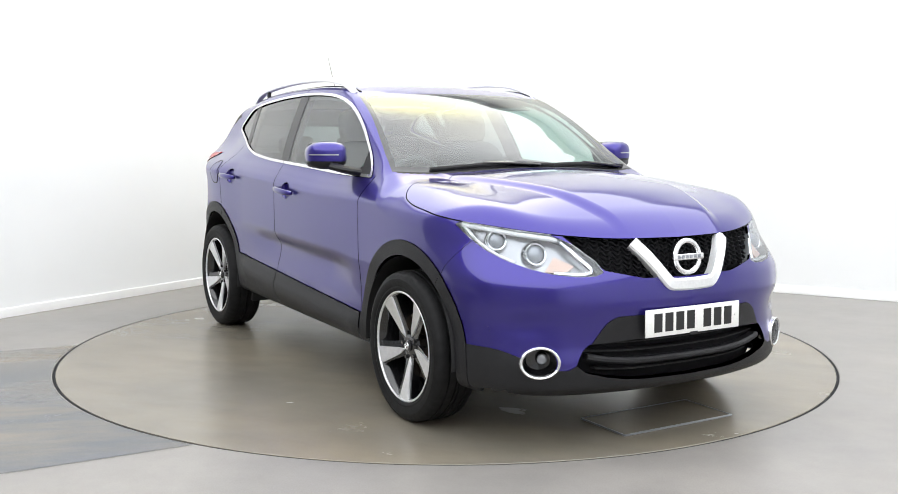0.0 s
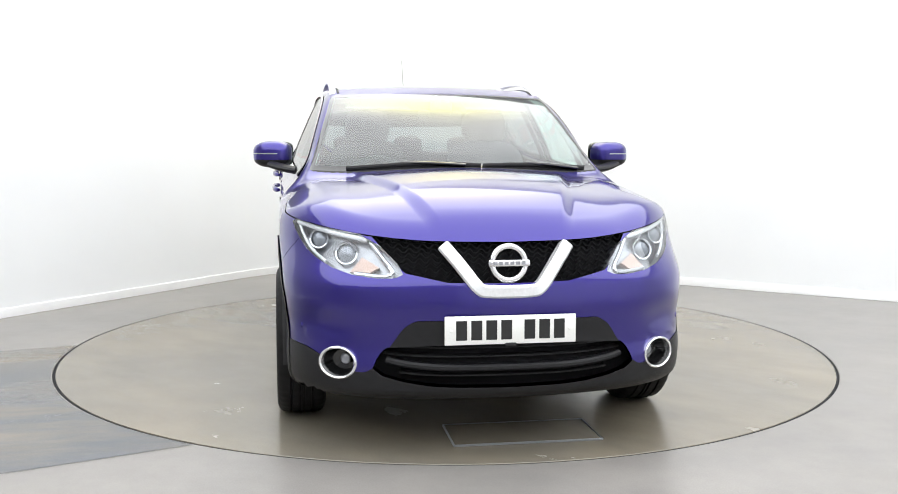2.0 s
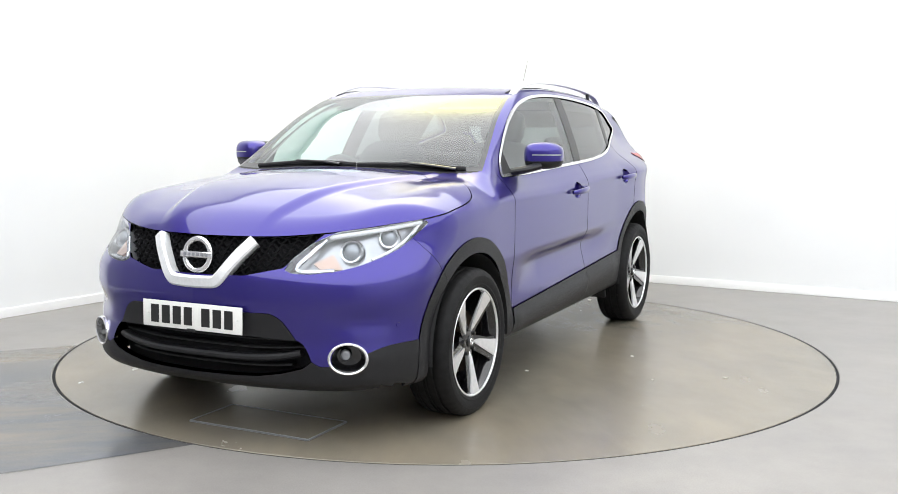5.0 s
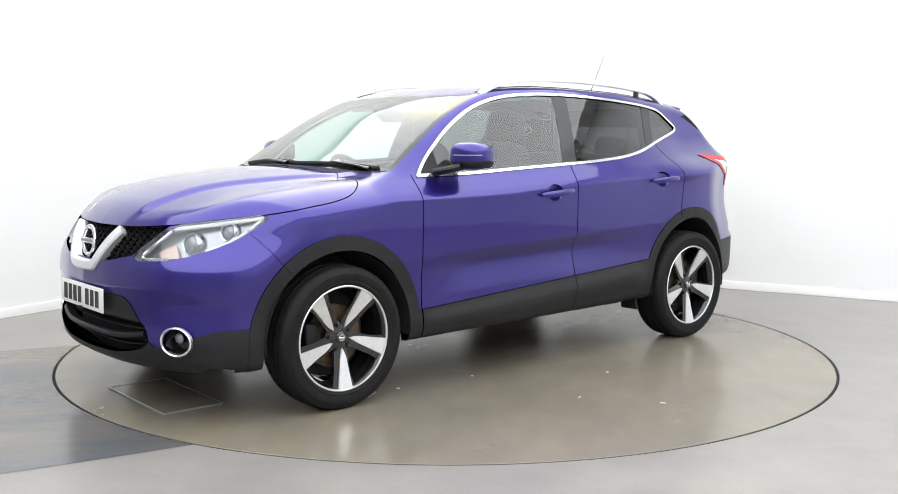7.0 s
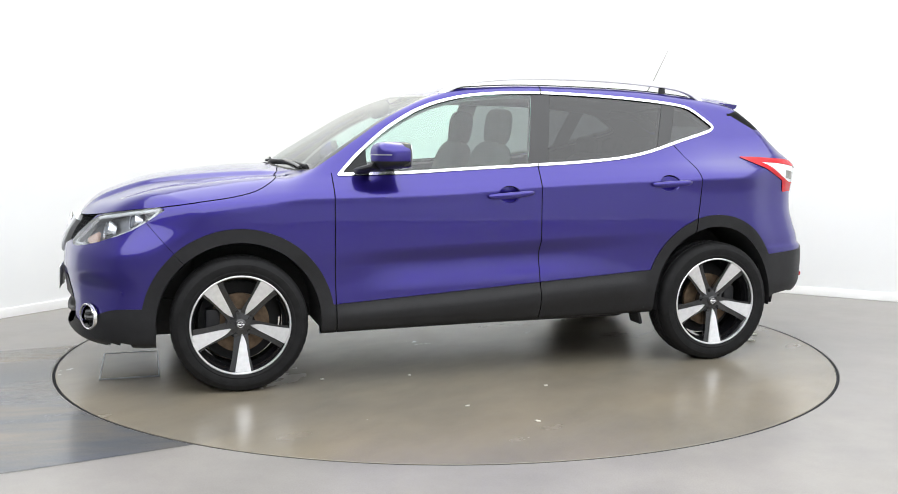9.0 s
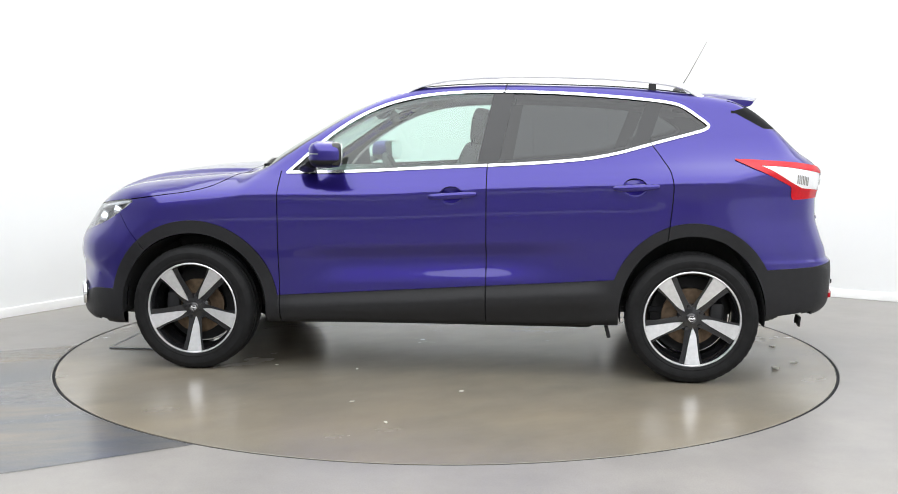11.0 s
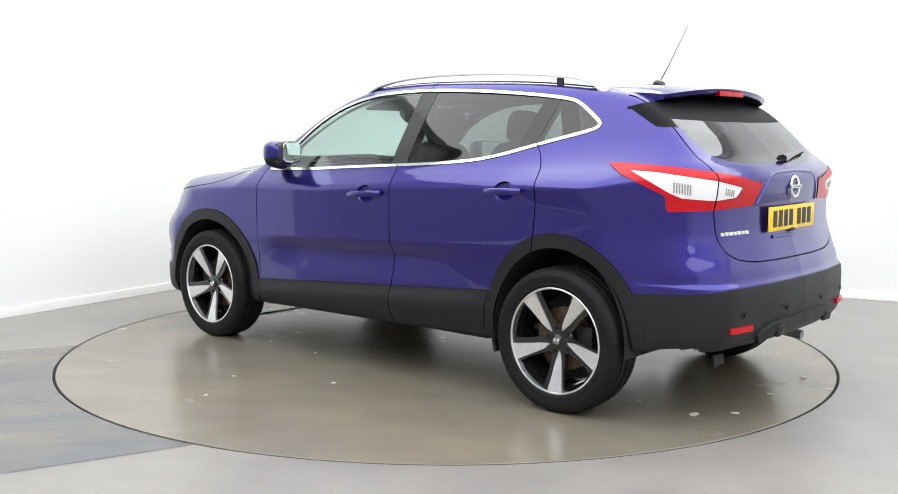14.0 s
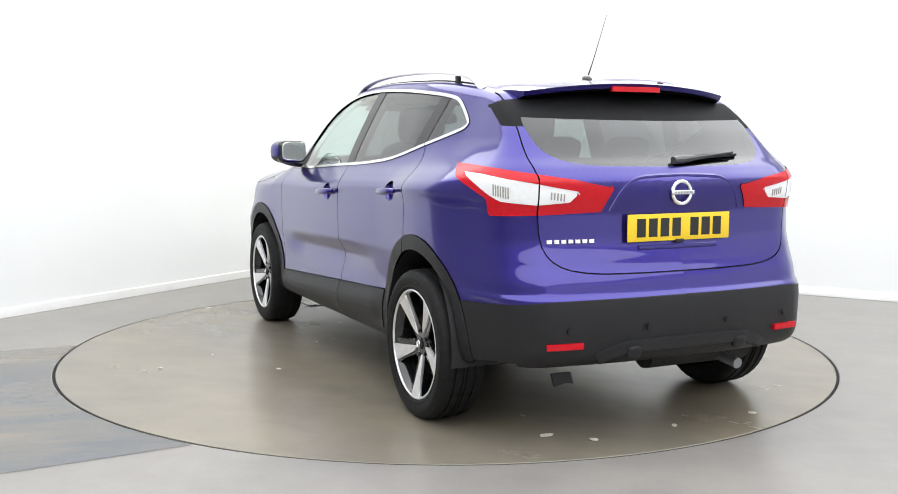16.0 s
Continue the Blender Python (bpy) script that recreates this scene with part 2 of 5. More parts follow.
def build_room():
    inner, outer = wall_path(0.0), wall_path(-0.15)
    n = len(inner)
    # the white studio wall runs in one sweep round the corner; plain walls close the room behind
    # unseen closing walls: side white, left and back grey, to steer the car's reflections
    cut = [("wall_left", [0]), ("wall_cove", range(1, n - 2)), ("wall_side", [n - 2]), ("wall_back", [n - 1])]
    for name, ids in cut:
        verts, faces = [], []
        idx = list(ids) + [(list(ids)[-1] + 1) % n]
        for i in idx:
            for p, z in ((inner[i], 0), (inner[i], HEIGHT), (outer[i], HEIGHT), (outer[i], 0)):
                verts.append((p.x, p.y, z))
        for k in range(len(idx) - 1):
            for j in range(4):
                faces.append((4 * k + j, 4 * k + (j + 1) % 4, 4 * k + 4 + (j + 1) % 4, 4 * k + 4 + j))
        ob = mesh_object(name, verts, faces, WALL if name in ("wall_cove", "wall_side") else UNSEEN_DIM_WALL, smooth=False)
        bm = bmesh.new()
        bm.from_mesh(ob.data)
        bmesh.ops.recalc_face_normals(bm, faces=bm.faces)
        bm.to_mesh(ob.data)
        bm.free()
        if name == "wall_cove":
            ob.data.polygons.foreach_set("use_smooth", [True] * len(ob.data.polygons))
            ob.data.set_sharp_from_angle(angle=radians(30))
        label = {"wall_cove": "plain white painted studio wall with a rounded corner", "wall_side": "unseen plain white side wall, added to brighten reflections on the car"}.get(name, "unseen plain wall closing the room, grey to darken reflections on the car")
        tagged(ob, label, "wall", kind="structure")
    path = [Vector((p.x, p.y, 0)) for p in wall_path(0.002)]
    bm = bmesh.new()
    sweep(bm, path, [(0.0, 0.002), (0.012, 0.002), (0.012, 0.062), (0.008, 0.068), (0.0, 0.068)], closed=True)
    tagged(part("skirting", bm, SKIRT), "low white gloss skirting board along the studio wall", "skirting", kind="structure")
    # floor outside the turntable
    ring, verts, faces = 160, [], []
    radii = [(RADIUS + 0.007, -0.06), (RADIUS + 0.007, -0.003), (RADIUS + 0.009, 0.0), (2.6, 0), (3.4, 0), (5.0, 0), (8.0, 0), (14.0, 0)]
    for r, z in radii:
        verts += [(r * math.cos(2 * math.pi * k / ring), r * math.sin(2 * math.pi * k / ring), z) for k in range(ring)]
    for i in range(len(radii) - 1):
        for k in range(ring):
            faces.append((i * ring + k, (i + 1) * ring + k, (i + 1) * ring + (k + 1) % ring, i * ring + (k + 1) % ring))
    ob = mesh_object("floor", verts, faces, FLOOR, smooth=False)
    tagged(ob, "painted grey studio floor, smooth and slightly glossy", "floor", kind="structure")
    bm = bmesh.new()
    cylinder(bm, RADIUS + 0.1, RADIUS + 0.1, 0.02, pose(0, 0, -0.07), 96)
    tagged(part("turntable_pit", bm, SEAM), "dark shallow pit under the turntable", "pit", kind="structure")
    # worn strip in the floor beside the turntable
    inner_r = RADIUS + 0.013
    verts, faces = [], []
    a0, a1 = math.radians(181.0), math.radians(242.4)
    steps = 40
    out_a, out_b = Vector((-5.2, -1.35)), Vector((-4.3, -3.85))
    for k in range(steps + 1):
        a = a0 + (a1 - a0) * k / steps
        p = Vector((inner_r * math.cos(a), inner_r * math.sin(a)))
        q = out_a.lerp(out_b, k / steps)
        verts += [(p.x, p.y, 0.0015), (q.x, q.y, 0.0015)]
    for k in range(steps):
        faces.append((2 * k, 2 * k + 1, 2 * k + 3, 2 * k + 2))
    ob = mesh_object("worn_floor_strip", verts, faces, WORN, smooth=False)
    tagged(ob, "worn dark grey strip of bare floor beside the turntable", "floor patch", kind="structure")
    # ceiling and its luminous panels
    path = wall_path(0.0)
    verts = [(p.x, p.y, HEIGHT) for p in path] + [(p.x, p.y, HEIGHT + 0.12) for p in path]
    k = len(path)
    faces = [tuple(range(k)), tuple(range(2 * k - 1, k - 1, -1))] + [(i, i + k, (i + 1) % k + k, (i + 1) % k) for i in range(k)]
    tagged(mesh_object("ceiling", verts, faces, WALL, smooth=False), "plain white ceiling", "ceiling", kind="structure")


def build_turntable():
    empty = tagged(new("turntable"), "round rotating car turntable, painted grey-beige with a thin dark edge", "turntable")
    bm = bmesh.new()
    prof = [(0.0, 0), (0.6, 0), (1.2, 0), (1.8, 0), (RADIUS - 0.010, 0), (RADIUS - 0.008, -0.002), (RADIUS - 0.008, -0.05)]
    n = 128
    rows = []
    for r, h in prof[1:]:
        rows.append([bm.verts.new((r * math.cos(2 * math.pi * k / n), r * math.sin(2 * math.pi * k / n), h)) for k in range(n)])
    c = bm.verts.new((0, 0, 0))
    for k in range(n):
        bm.faces.new((c, rows[0][k], rows[0][(k + 1) % n]))
        for a, b in zip(rows, rows[1:]):
            bm.faces.new((a[k], b[k], b[(k + 1) % n], a[(k + 1) % n]))
    part("deck", bm, DISC, empty)
    bm = bmesh.new()
    lathe(bm, [(RADIUS - 0.0075, -0.004), (RADIUS + 0.0065, -0.004), (RADIUS + 0.0065, -0.03), (RADIUS - 0.0075, -0.03)], n=128)
    part("edge_gap", bm, SEAM, empty, "thin black gap round the deck")
    return empty


build_room()
turntable = build_turntable()


def build_ceiling_light(x, y, w, d):
    thing = tagged(new("ceiling_light"), "large luminous white stretched ceiling panel", "ceiling light")
    thing.matrix_basis = pose(x, y, HEIGHT, 0, 0, math.degrees(math.atan2(ALONG_R.y, ALONG_R.x)))
    bm = bmesh.new()
    box(bm, (w, d, 0.02), pose(0, 0, -0.035))
    part("diffuser", bm, GLOW_PANEL, thing, "glowing white diffuser")
    bm = bmesh.new()
    for sx, sy, lx, ly in ((1, 0, 0.04, d + 0.08), (-1, 0, 0.04, d + 0.08), (0, 1, w, 0.04), (0, -1, w, 0.04)):
        box(bm, (lx, ly, 0.05), pose(sx * (w / 2 + 0.02), sy * (d / 2 + 0.02), -0.028))
    part("frame", bm, SKIRT, thing)
    return thing


GLOW_PANEL = glow("luminous_diffuser", (0.96, 0.98, 1.0), CEILING_GLOW)


def warm_spot(m, centre, reach, extra):
    """A warm lamp behind the stretched diffuser: the fabric glows more, and yellower, round it."""
    t = m.node_tree
    e = [n for n in t.nodes if n.type == "EMISSION"][0]
    co, mp, gr, ra = (t.nodes.new("ShaderNode" + k) for k in ("TexCoord", "Mapping", "TexGradient", "ValToRGB"))
    gr.gradient_type = "SPHERICAL"
    mp.inputs["Location"].default_value = (-centre[0] / reach, -centre[1] / reach, 0)
    mp.inputs["Scale"].default_value = (1 / reach, 1 / reach, 0)
    ra.color_ramp.interpolation = "EASE"
    ra.color_ramp.elements[0].color, ra.color_ramp.elements[1].color = (0.96, 0.98, 1.0, 1), (1.0, 0.93, 0.52, 1)
    ma = t.nodes.new("ShaderNodeMath")
    ma.operation = "MULTIPLY_ADD"
    ma.inputs[1].default_value, ma.inputs[2].default_value = extra, CEILING_GLOW
    t.links.new(co.outputs["Object"], mp.inputs["Vector"])
    t.links.new(mp.outputs["Vector"], gr.inputs["Vector"])
    t.links.new(gr.outputs["Fac"], ra.inputs["Fac"])
    t.links.new(ra.outputs["Color"], e.inputs["Color"])
    t.links.new(gr.outputs["Fac"], ma.inputs[0])
    t.links.new(ma.outputs[0], e.inputs["Strength"])


q = CORNER + ALONG_R.normalized() * 5.7 + ALONG_L.normalized() * 6.4
build_ceiling_light(q.x, q.y, 10.8, 12.0)
spot = pose(q.x, q.y, 0, 0, 0, math.degrees(math.atan2(ALONG_R.y, ALONG_R.x))).inverted() @ Vector((0.05, 1.75, 0))
warm_spot(GLOW_PANEL, (spot.x, spot.y), 1.5, 2.6)
# ---- car body: smooth implicit shape, x forward, y to its left, z up ----
def curve(pts):
    """A smooth monotone curve through a few (position, value) knots."""
    xs = np.array([p[0] for p in pts], float)
    ys = np.array([p[1] for p in pts], float)
    order = np.argsort(xs)
    xs, ys = xs[order], ys[order]
    d = np.diff(ys) / np.diff(xs)
    m = np.zeros(len(xs))
    m[0], m[-1] = d[0], d[-1]
    for i in range(1, len(xs) - 1):
        if d[i - 1] * d[i] > 0:
            a, b = xs[i] - xs[i - 1], xs[i + 1] - xs[i]
            m[i] = 3 * (a + b) / ((2 * b + a) / d[i - 1] + (b + 2 * a) / d[i])

    def f(x):
        x = np.clip(np.asarray(x, float), xs[0], xs[-1])
        i = np.clip(np.searchsorted(xs, x) - 1, 0, len(xs) - 2)
        h = xs[i + 1] - xs[i]
        t = (x - xs[i]) / h
        return ((2 * t ** 3 - 3 * t ** 2 + 1) * ys[i] + (t ** 3 - 2 * t ** 2 + t) * h * m[i]
                + (3 * t ** 2 - 2 * t ** 3) * ys[i + 1] + (t ** 3 - t ** 2) * h * m[i + 1])
    return f


def smax(a, b, k):
    h = np.maximum(k - np.abs(a - b), 0) / k
    return np.maximum(a, b) + h * h * k * 0.25


def step(a, b, x):
    t = np.clip((x - a) / (b - a), 0, 1)
    return t * t * (3 - 2 * t)


WHEEL_X, WHEEL_Y, WHEEL_Z, WHEEL_R = 1.323, 0.795, 0.335, 0.337
belt = curve([(1.5, 1.04), (0.85, 1.065), (0.4, 1.068), (-0.3, 1.105), (-1.0, 1.13), (-1.7, 1.15)])
section = curve([(-0.9, 0.83), (-0.78, 0.858), (-0.68, 0.867), (-0.56, 0.864), (-0.46, 0.871), (-0.38, 0.880), (-0.22, 0.882),
                 (-0.15, 0.8815), (-0.115, 0.882), (-0.09, 0.874), (-0.05, 0.851), (0.0, 0.820), (0.1, 0.782), (0.22, 0.730), (0.34, 0.673), (0.44, 0.618), (0.56, 0.53)])
lower_w = curve([(2.2, 0.845), (1.8, 0.876), (1.32, 0.899), (0.85, 0.890), (0, 0.893), (-0.8, 0.893), (-1.32, 0.905), (-1.55, 0.893), (-1.72, 0.868), (-2.2, 0.81)])
upper_w = curve([(1.4, 0.80), (1.1, 0.815), (0.8, 0.828), (0.3, 0.876), (-0.3, 0.893), (-0.9, 0.866), (-1.2, 0.824), (-1.42, 0.790), (-1.6, 0.776), (-2.0, 0.745)])
roof_z = curve([(2.25, 0.60), (2.17, 0.80), (2.11, 0.862), (2.04, 0.915), (1.92, 0.972), (1.76, 1.025), (1.6, 1.055), (1.35, 1.083), (1.16, 1.095), (1.10, 1.105),
                (0.97, 1.178), (0.84, 1.256), (0.56, 1.412), (0.30, 1.505), (0.08, 1.549), (-0.3, 1.566), (-0.8, 1.556), (-1.2, 1.532), (-1.5, 1.50), (-1.75, 1.455), (-2.1, 1.37)])
top_shift = curve([(2.2, 0.2), (1.4, 0.22), (1.1, 0.27), (0.5, 0.26), (0.15, 0.08), (-0.1, 0.0), (-1.0, 0), (-1.4, -0.05), (-2, -0.1)])
top_crown = curve([(2.2, 0.05), (1.9, 0.062), (1.4, 0.115), (1.1, 0.11), (0.9, 0.02), (0.5, 0.035), (0.0, 0.065), (-1.0, 0.075), (-1.5, 0.11), (-2, 0.15)])
nose_x = curve([(0.15, 2.06), (0.22, 2.13), (0.28, 2.172), (0.36, 2.183), (0.44, 2.172), (0.52, 2.178), (0.60, 2.187), (0.68, 2.178), (0.76, 2.153), (0.85, 2.115), (0.95, 2.06), (1.1, 1.9)])
nose_drop = curve([(0, 0), (0.2, 0.010), (0.4, 0.062), (0.55, 0.135), (0.68, 0.235), (0.78, 0.36), (0.86, 0.52), (0.93, 0.75)])
chin_drop = curve([(0, 0), (0.2, 0.008), (0.4, 0.04), (0.55, 0.085), (0.66, 0.145), (0.75, 0.22), (0.83, 0.33), (0.9, 0.48), (0.95, 0.7)])
tail_x = curve([(0.15, -1.93), (0.28, -2.00), (0.36, -2.09), (0.42, -2.115), (0.55, -2.122), (0.618, -2.117), (0.64, -2.10), (0.68, -2.09), (0.76, -2.06), (0.86, -2.033), (0.95, -2.03),
                (1.02, -2.045), (1.08, -2.05), (1.13, -2.01), (1.18, -1.94), (1.30, -1.815), (1.40, -1.70), (1.46, -1.62), (1.6, -1.45)])
tail_drop = curve([(0, 0), (0.25, 0.01), (0.5, 0.04), (0.62, 0.062), (0.70, 0.112), (0.76, 0.19), (0.82, 0.34), (0.9, 0.52), (0.95, 0.68)])


hem = curve([(2.2, 0.225), (1.7, 0.235), (1.2, 0.25), (0.9, 0.262), (-0.8, 0.28), (-1.5, 0.30), (-1.8, 0.33), (-2.15, 0.35)])


def side_y(x, z):
    s = z - belt(x)
    g = step(-0.12, 0.12, s)
    y = section(s) * ((1 - g) * lower_w(x) + g * upper_w(x)) / 0.893
    # pressed hollow above the sill, and the rear haunch
    rise = 0.03 * (0.3 - x)
    y = y - 0.030 * (1 - step(0.615, 0.705, z - rise)) * step(0.475, 0.625, z - rise) * step(-0.9, -0.25, x) * (1 - step(0.45, 0.84, x))
    # the door cladding swells below its upper edge
    low = 0.468 - 0.064 * x - z
    y = y + 0.016 * step(0.0, 0.075, low) * (1 - step(0.09, 0.19, low)) * (1 - step(0.75, 0.95, np.abs(x)))
    y = y + 0.018 * np.exp(-((z - 1.06) / 0.07) ** 2) * (1 - step(-1.3, -0.95, x)) * step(-1.9, -1.5, x)
    return y


def top_z(x, y):
    q = x + top_shift(x) * y * y
    z = roof_z(q) - top_crown(x) * y * y
    hood = step(1.05, 1.25, q) * (1 - step(1.95, 2.12, q))
    rib = 0.52 - 0.27 * (q - 1.1)
    z = z + hood * (0.020 * (1 - step(rib - 0.025, rib + 0.04, y)) - 0.007)
    z = z + hood * 0.022 * np.exp(-((y - 0.70) / 0.12) ** 2)
    return z


def shape(x, y, z):
    """Signed, roughly in metres: below zero inside the body."""
    y = np.abs(y)
    side = (y - side_y(x, z)) * 0.95
    top = (z - top_z(x, y)) * 0.8
    g = step(0.66, 0.84, z)
    nose = x - (nose_x(z) - g * 0.92 * nose_drop(y) - (1 - g) * chin_drop(y))
    # swept hollow round the fog lamps and below the lamps
    nose = nose + 0.022 * np.exp(-((y - 0.70) / 0.12) ** 2 - ((z - 0.52) / 0.055) ** 2)
    tail = (tail_x(z) + tail_drop(y)) - x
    f = smax(top, side, 0.042 + 0.033 * step(0.95, 1.2, x))
    f = smax(f, nose, 0.07)
    f = smax(f, tail, 0.06)
    return smax(f, (hem(x) - z), 0.05)


def cast(o, d, lo, hi, n=44):
    """Where rays o + s d leave the body, by bisection between lo and hi."""
    lo = np.full(len(o), lo, float)
    hi = np.full(len(o), hi, float)
    for _ in range(n):
        mid = (lo + hi) / 2
        p = o + d * mid[:, None]
        inside = shape(p[:, 0], p[:, 1], p[:, 2]) < 0
        lo, hi = np.where(inside, mid, lo), np.where(inside, hi, mid)
    return o + d * lo[:, None]


# ---- outlines on the body, each below zero inside ----
def poly(pts, grow=0.0):
    p = np.array(pts, float)
    q = np.roll(p, -1, axis=0)

    def f(u, v):
        u, v = np.asarray(u, float), np.asarray(v, float)
        d = np.full(u.shape, 1e9)
        inside = np.zeros(u.shape, bool)
        for (ax, ay), (bx, by) in zip(p, q):
            ex, ey = bx - ax, by - ay
            t = np.clip(((u - ax) * ex + (v - ay) * ey) / (ex * ex + ey * ey), 0, 1)
            d = np.minimum(d, np.hypot(u - ax - t * ex, v - ay - t * ey))
            hit = (ay > v) != (by > v)
            with np.errstate(divide="ignore", invalid="ignore"):
                inside ^= hit & (u < ex * (v - ay) / (ey if ey else 1e-12) + ax)
        return np.where(inside, -d, d) - grow
    return f


def rounded(pts, n=4):
    """Rounds an outline's corners by cutting them off n times."""
    pts = [np.array(p, float) for p in pts]
    for _ in range(n):
        pts = [a * (1 - t) + b * t for a, b in zip(pts, pts[1:] + pts[:1]) for t in (0.25, 0.75)]
    return [tuple(p) for p in pts]


DIAG = math.sqrt(0.5)
DLO = [(0.815, 1.072), (0.69, 1.195), (0.52, 1.330), (0.33, 1.430), (0.12, 1.485), (-0.11, 1.505), (-0.36, 1.508), (-0.71, 1.495), (-1.05, 1.468), (-1.22, 1.447), (-1.285, 1.425), (-1.395, 1.345), (-1.413, 1.327), (-1.413, 1.312), (-1.40, 1.297),
       (-1.36, 1.282), (-1.15, 1.228), (-0.86, 1.147), (-0.55, 1.118), (-0.27, 1.104), (0.15, 1.084), (0.49, 1.064), (0.78, 1.060), (0.815, 1.058), (0.822, 1.064)]
LAMP = [(0.565, 0.925), (0.834, 0.892), (1.035, 0.868), (1.222, 0.735), (1.165, 0.708), (0.976, 0.728), (0.767, 0.79), (0.665, 0.85)]
TAIL = [(0.530, 1.148), (0.60, 1.147), (0.778, 1.133), (0.945, 1.111), (1.08, 1.090), (1.212, 1.058), (1.16, 0.962), (0.947, 0.952), (0.735, 0.944), (0.728, 1.012), (0.56, 1.098)]
TAIL_WHITE = [(0.595, 1.118), (0.70, 1.112), (0.80, 1.097), (0.938, 1.078), (1.095, 1.044), (1.055, 1.002), (0.94, 0.992), (0.79, 1.004), (0.735, 1.030)]
GATE = [(-0.3, 0.714), (0.34, 0.712), (0.49, 0.725), (0.57, 0.752), (0.615, 0.80), (0.634, 0.90), (0.638, 1.10), (0.632, 1.2), (0.612, 1.31), (0.60, 1.40), (0.57, 1.52), (-0.3, 1.52)]
REAR_GLASS = [(-0.3, 1.14), (0.31, 1.142), (0.45, 1.152), (0.53, 1.178), (0.572, 1.22), (0.588, 1.31), (0.57, 1.355), (0.53, 1.42), (0.48, 1.47), (-0.3, 1.475)]
GRILLE = [(-0.3, 0.90), (0.535, 0.90), (0.522, 0.868), (0.405, 0.735), (0.24, 0.70), (-0.3, 0.69)]
INTAKE = [(-0.3, 0.455), (0.465, 0.455), (0.51, 0.41), (0.535, 0.345), (0.36, 0.297), (0.15, 0.285), (-0.3, 0.285)]
FOG = (0.658, 0.376, 0.058)
f_dlo, f_lamp, f_tail, f_white = poly(rounded(DLO, 2)), poly(rounded(LAMP, 1)), poly(TAIL), poly(TAIL_WHITE)
f_fin = poly([(-1.528, 1.396), (-1.66, 1.434), (-1.85, 1.47), (-1.85, 1.30), (-1.688, 1.306)])
f_gate, f_rear, f_grille, f_intake = poly(rounded(GATE, 1)), poly(rounded(REAR_GLASS, 2)), poly(GRILLE), poly(rounded(INTAKE, 1))
hood_side = curve([(1.0, 1.14), (1.06, 1.10), (1.12, 1.05), (1.24, 0.987), (1.35, 0.962), (1.49, 0.943), (1.62, 0.925), (1.8, 0.90), (2.3, 0.80)])
hood_lip = curve([(0, 0.847), (0.3, 0.852), (0.52, 0.868), (0.66, 0.888), (0.8, 0.912), (0.95, 0.93)])
black_nose = curve([(0, 0.553), (0.35, 0.552), (0.40, 0.53), (0.46, 0.45), (0.525, 0.365), (0.57, 0.343), (0.63, 0.352), (0.70, 0.385), (0.80, 0.425), (0.95, 0.432)])
black_tail = curve([(0, 0.622), (0.6, 0.617), (0.75, 0.60), (0.88, 0.585), (0.95, 0.58)])
rear_line = curve([(0.6, -1.17), (0.81, -1.198), (1.0, -1.212), (1.08, -1.20), (1.16, -1.155), (1.26, -1.08)])


def along(x, y):
    return x + top_shift(x) * y * y


def arch(x, z, side, r):
    return np.hypot((x - side * WHEEL_X) * (1.0 if side > 0 else 1.13), np.maximum(z - 0.34, 0)) - r


def far_if(f, ok):
    return np.where(ok, f, 1.0)


